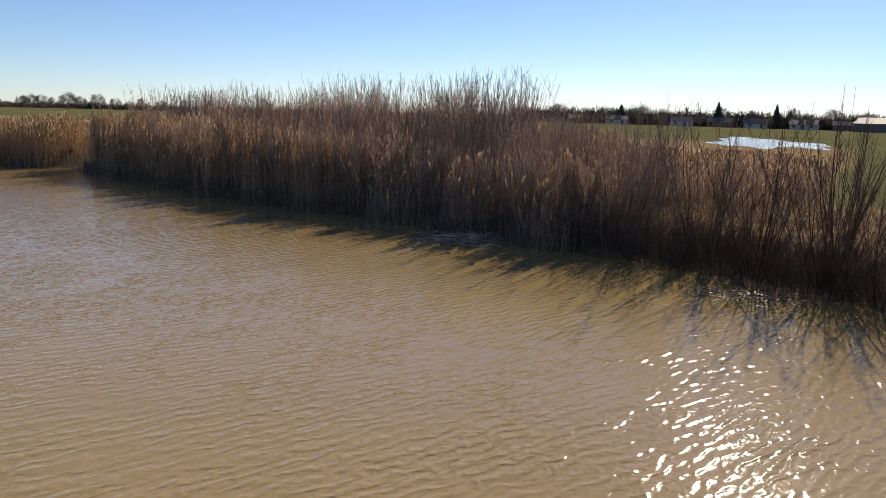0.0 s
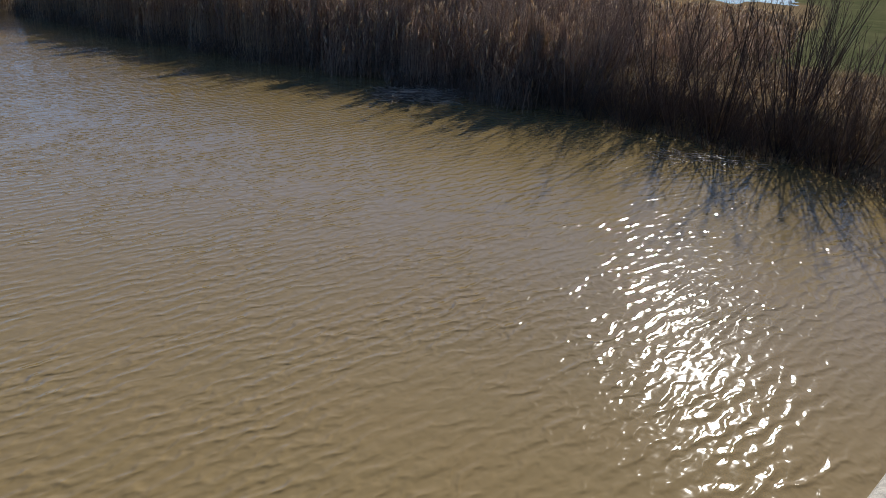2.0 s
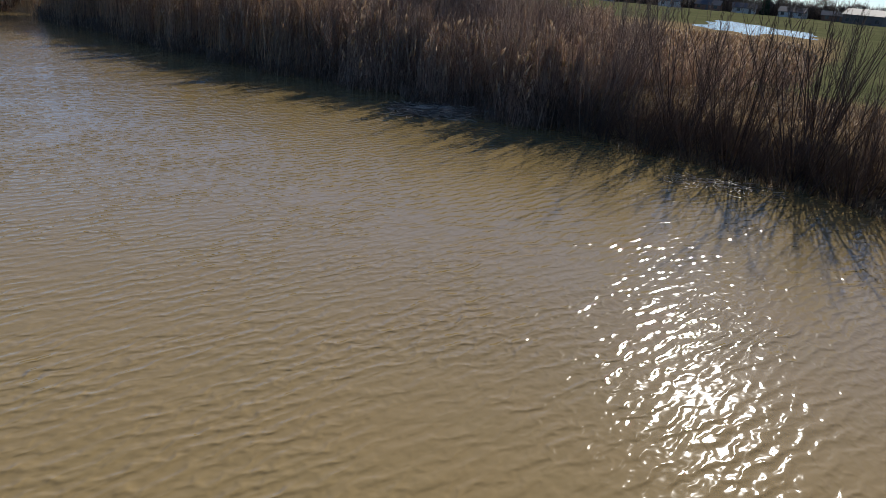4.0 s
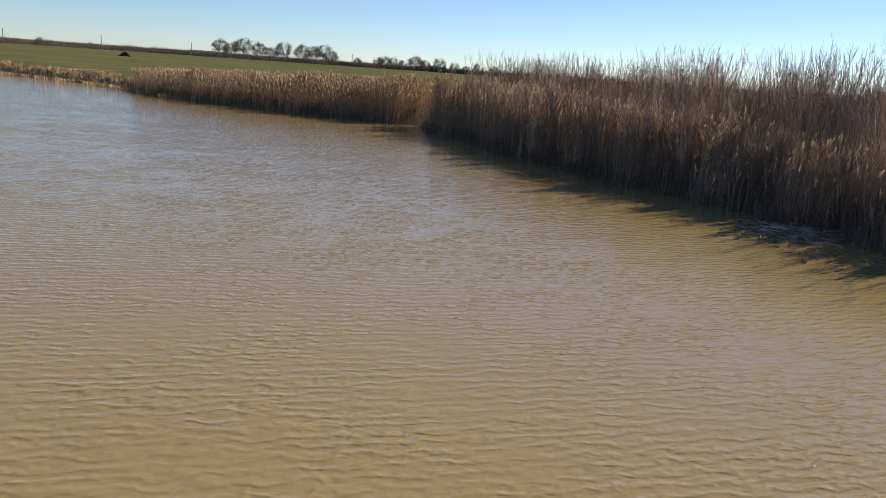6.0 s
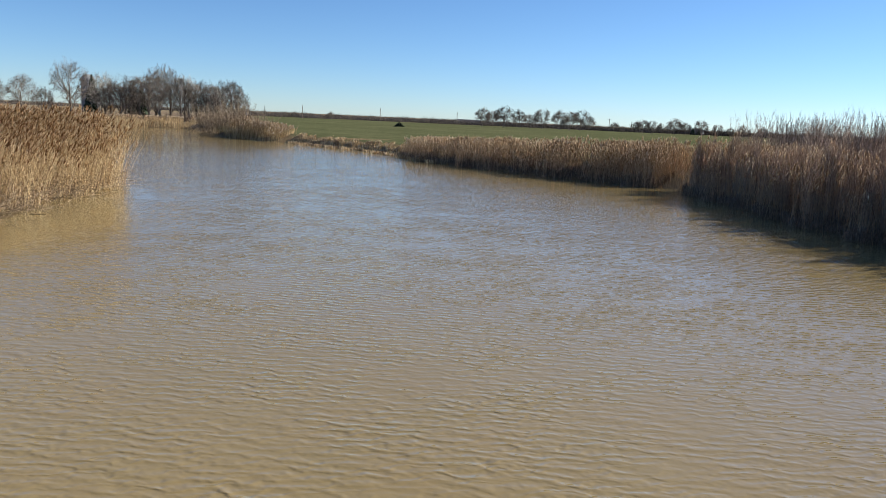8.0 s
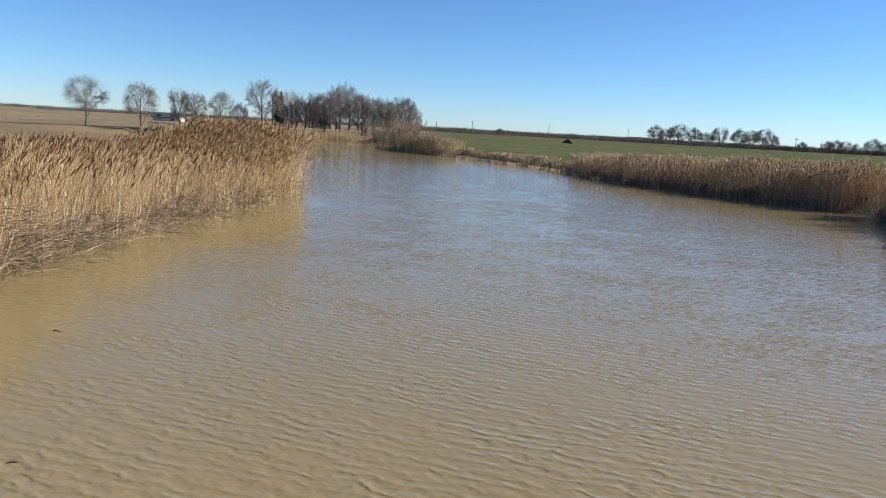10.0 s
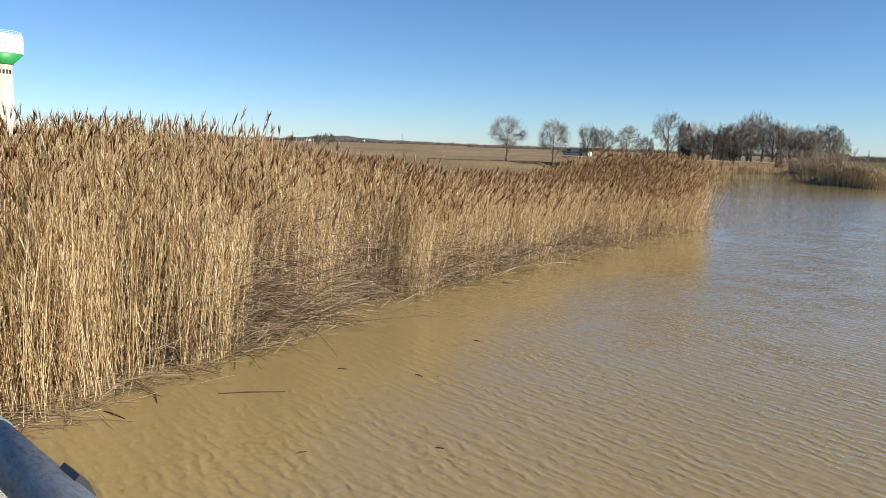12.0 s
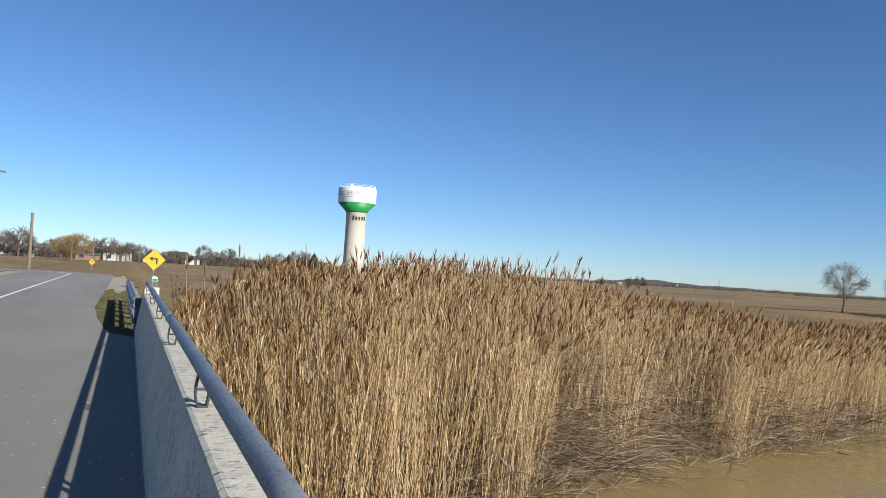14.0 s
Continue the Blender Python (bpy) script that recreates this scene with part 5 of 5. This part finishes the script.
for i in range(30):
    ob = under[i] if i < 2 else copy_thing(under[i % 2], pose(0, 0, 0))
    ux, uy = polar(15.6 + 11 * i / 29 + rs.uniform(-0.3, 0.3), rs.uniform(150, 162))
    ob.matrix_basis = pose(ux, uy, 0.8, 0, 0, rs.uniform(0, 360)) @ Matrix.Diagonal((1, 1, rs.uniform(0.6, 1.3), 1))
fallen = thing("fallen_limb", "grey fallen limbs lying in the water at the bend", "branch", (-36.5, 107.0, 0.1))
for k in range(11):
    a, ln = 1.9 + 0.25 * k + rs.uniform(-0.2, 0.2), rs.uniform(1.6, 3.6)
    lift = rs.uniform(0.2, 1.5)
    part("limb", tube(bmesh.new(), [(rs.uniform(-0.8, 0.8), rs.uniform(-0.8, 0.8), 0.9), (0.5 * ln * math.cos(a), 0.5 * ln * math.sin(a), 0.8 + lift * 0.5), (ln * math.cos(a + 0.2), ln * math.sin(a + 0.2), rs.uniform(-0.1, lift))], [0.07, 0.05, 0.02], 6), M_BARK, fallen)

# row of bare trees across the green field
row_kinds = [tree(130 + i, 5.4, 5.0, "bare tree in the row beyond the green field", "field row trees", M_BARK, 0.12, 4, (4, 4, 3, 2), 0.07, girth=0.03) for i in range(3)]
row = [(-1.6, 1.35), (-2.4, 1.2), (-3.2, 1.45), (-4.4, 1.3), (-5.2, 1.05), (-6.1, 1.4), (-7.4, 1.4), (-8.1, 1.3), (-8.9, 1.45), (-9.5, 1.1), (-11.4, 0.75), (-12.0, 0.5), (-12.9, 0.9), (-13.4, 1.0), (-14.0, 0.9), (-14.7, 0.8), (-16.4, 0.9), (-17.5, 1.1), (-20.3, 0.9), (-15.6, 1.15), (-18.6, 0.85), (-19.4, 0.7),
       (9.7, 0.6), (12.4, 0.5), (13.0, 0.5), (-21.5, 0.8), (-30.0, 0.8), (-49.3, 1.0), (-53.2, 0.9), (-55.1, 1.0), (-59.6, 0.9), (-66.4, 1.0), (-70.5, 1.1),
       (97.6, 1.5), (96.8, 1.7), (96.2, 1.3), (95.0, 1.2), (77.6, 1.3), (78.2, 1.35), (79.6, 1.1), (80.3, 1.0), (91.4, 1.4), (92.0, 1.3), (90.2, 1.2), (52.5, 0.9), (53.4, 0.8), (55.3, 0.7)] + [(-47.5 - 1.45 * k + rw.uniform(-0.5, 0.5), rw.uniform(1.0, 1.65)) for k in range(19)] + [(82.5 + 0.85 * k + rw.uniform(-0.3, 0.3), rw.uniform(0.7, 1.35)) for k in range(20)]
for i, (yaw, s) in enumerate(row):
    ob = row_kinds[i] if i < 3 else copy_thing(row_kinds[i % 3], pose(0, 0, 0))
    set_tree(ob, yaw, rw.uniform(265, 290) if yaw > 48 else rw.uniform(335, 372) if yaw < -47 else rw.uniform(330, 360), s * (1.12 if -22 < yaw < 20 else 1.0), rw.uniform(0, 360), 0.9)
will = tree(140, 7.5, 8.5, "large yellow-twigged willow near the houses", "", M_WILLOW, 0.15, 4, (6, 4, 4, 4), 0.06, name="willow_tree")
set_tree(will, 93.3, 240, 1.0, 0, 0.9)
set_tree(copy_thing(will, pose(0, 0, 0)), 94.0, 245, 0.9, 70, 0.9)

# far woods all round the horizon, one uncountable belt
sh = Sheaf(150)
rng = sh.rng
belts = [(-100, -47, 385, 9.6, 4.2, 2600), (-47, -14, 450, 5.0, 2.4, 900), (-14, 16, 430, 3.9, 2.4, 1500), (16, 42, 620, 4.4, 2.0, 900), (42, 60, 900, 6.0, 3.0, 420), (60, 78, 500, 5.0, 2.4, 600), (76, 104, 330, 5.6, 2.6, 1100)]
for a0, a1, dist, high, low, n in belts:
    yaw = np.radians(rng.uniform(a0, a1, n))
    dd = dist * rng.uniform(0.93, 1.08, n)
    c = np.column_stack([-dd * np.sin(yaw), dd * np.cos(yaw), np.full(n, 0.9)])
    h = low * rng.uniform(0.6, 1.0, n) + (high - low) * rng.uniform(0, 1, n) ** 2.5
    k = np.repeat(np.arange(n), 26)
    w = rng.normal(0, 1, (len(k), 3)) * np.column_stack([h[k] * 0.32, h[k] * 0.32, np.zeros(len(k))])
    b = c[k] + w
    t = b + rng.normal(0, 0.25, (len(k), 3)) * h[k][:, None]
    t[:, 2] = 0.9 + h[k] * rng.uniform(0.45, 1.0, len(k))
    sh.stalks(b, t, h[k] * 0.026, h[k] * 0.007, np.zeros((len(k), 3)), 0, 2)
tagged(sh.build("far_woods", [M_FARWOOD]), "bare grey-brown woods along the horizon", "woods", kind="stuff")

bm = bmesh.new()
prev = None
for k in range(61):
    yaw = 38 + 24 * k / 60
    e = 0.42 * math.exp(-((yaw - 52) / 3.2) ** 2) + 0.16 * math.exp(-((yaw - 46) / 3.0) ** 2) + 0.03 * math.sin(yaw * 3.1)
    x, y = polar(yaw, 1500)
    x2, y2 = polar(yaw, 1800)
    cur = [bm.verts.new((x, y, 0.8)), bm.verts.new(((x * 2 + x2) / 3, (y * 2 + y2) / 3, 3.7 + 26.2 * max(0.02, e) - 3)), bm.verts.new((x2, y2, 0.8))]
    if prev:
        bm.faces.new((prev[0], cur[0], cur[1], prev[1]))
        bm.faces.new((prev[1], cur[1], cur[2], prev[2]))
    prev = cur
tagged(from_bm("far_rise", bm, M_HILL), "low dark wooded rise on the horizon", "hill", kind="structure")


# ---- houses ----
def house(yaw, dist, w, d, high, wall_mat, label, turn=0.0, z=0.9):
    x, y = polar(yaw, dist)
    h = thing("house", label, "house", (x, y, z), yaw + turn, group="far houses")
    body = part("wall", box(bmesh.new(), -w / 2, w / 2, -d / 2, d / 2, -0.3, high), wall_mat, h)
    bm = bmesh.new()
    o = 0.4
    ridge = high + d * 0.28
    pr = [(-d / 2 - o, high - 0.12), (0, ridge), (d / 2 + o, high - 0.12), (d / 2 + o, high + 0.08), (0, ridge + 0.22), (-d / 2 - o, high + 0.08)]
    extrude_x(bm, pr, -w / 2 - o, w / 2 + o)
    part("roof", bm, M_ROOF, h)
    gm = bmesh.new()
    for sx in (-w / 2 + 0.01, w / 2 - 0.01):
        gm.faces.new([gm.verts.new((sx, yy, zz)) for yy, zz in ((-d / 2, high), (d / 2, high), (0, ridge))])
    part("gable", gm, wall_mat, h)
    n = max(2, int(w / 3.2))
    for k in range(n):
        cx = -w / 2 + w * (k + 0.5) / n
        if k == n // 2:
            part("door", box(bmesh.new(), cx - 0.5, cx + 0.5, -d / 2 - 0.03, -d / 2 + 0.02, 0.1, 2.15), M_ROOF, h)
        else:
            part("window", box(bmesh.new(), cx - 0.65, cx + 0.65, -d / 2 - 0.03, -d / 2 + 0.02, 0.9, 2.1), M_PANE, h)
    return h


for yaw, dist, w, d, high, mat, lab in (
        (-49.9, 340, 10, 8, 2.2, M_SIDING, "low pale bungalow at the edge of the fields"), (-51.8, 345, 8, 7, 2.2, M_BRICK, "brown bungalow among bare trees"), (-54.6, 340, 9, 7, 2.2, M_SIDING, "pale bungalow with a dark roof"),
        (-59.2, 330, 8, 7, 2.4, M_SIDING, "white house across the flooded field"), (-61.8, 340, 10, 8, 2.2, M_BRICK, "brown bungalow behind the field"), (-64.1, 342, 9, 8, 2.2, M_SIDING, "pale house behind the field"),
        (-67.2, 340, 10, 8, 2.2, M_SIDING, "long pale house by the field"), (-69.6, 338, 8, 7, 2.2, M_BRICK, "brown house by the field"), (-71.6, 310, 14, 9, 3.2, M_ROOF, "large dark barn by the field"),
        (-17.2, 430, 6, 5, 1.8, M_SIDING, "small pale house beyond the reeds"), (-0.6, 430, 12, 6, 1.4, M_BRICK, "long low brown farm shed beyond the green field"),
        (16.7, 165, 5.5, 4.5, 1.8, M_BRICK, "small dark shed behind the bush at the bend"), (90.7, 292, 8, 7, 3.2, M_SIDING, "two-storey pale house past the field"), (92.6, 268, 7, 6, 2.0, M_BRICK, "brown house under the willow"), (86.7, 380, 8, 7, 3.6, M_SIDING, "white gabled house past the field"),
        (85.7, 300, 5, 4, 2.2, M_SIDING, "small white shed past the field"), (88.4, 300, 6, 5, 1.6, M_SIDING, "low white house past the field"), (96.9, 290, 10, 6, 1.5, M_SIDING, "low pale house beside bare trees"), (53.9, 860, 9, 7, 3.0, M_SIDING, "white farmhouse far across the field"),
        (52.9, 880, 8, 7, 3.0, M_SIDING, "white farm building far across the field"), (50.1, 900, 8, 7, 2.8, M_SIDING, "white farm building far across the field"), (33.8, 240, 8, 5, 1.2, M_SIDING, "low pale shed behind the trees")):
    house(yaw, dist + (6 if -72 < yaw < -48 else 0), w, d * 0.8, high, mat, lab, ((yaw * 37) % 50) - 25)
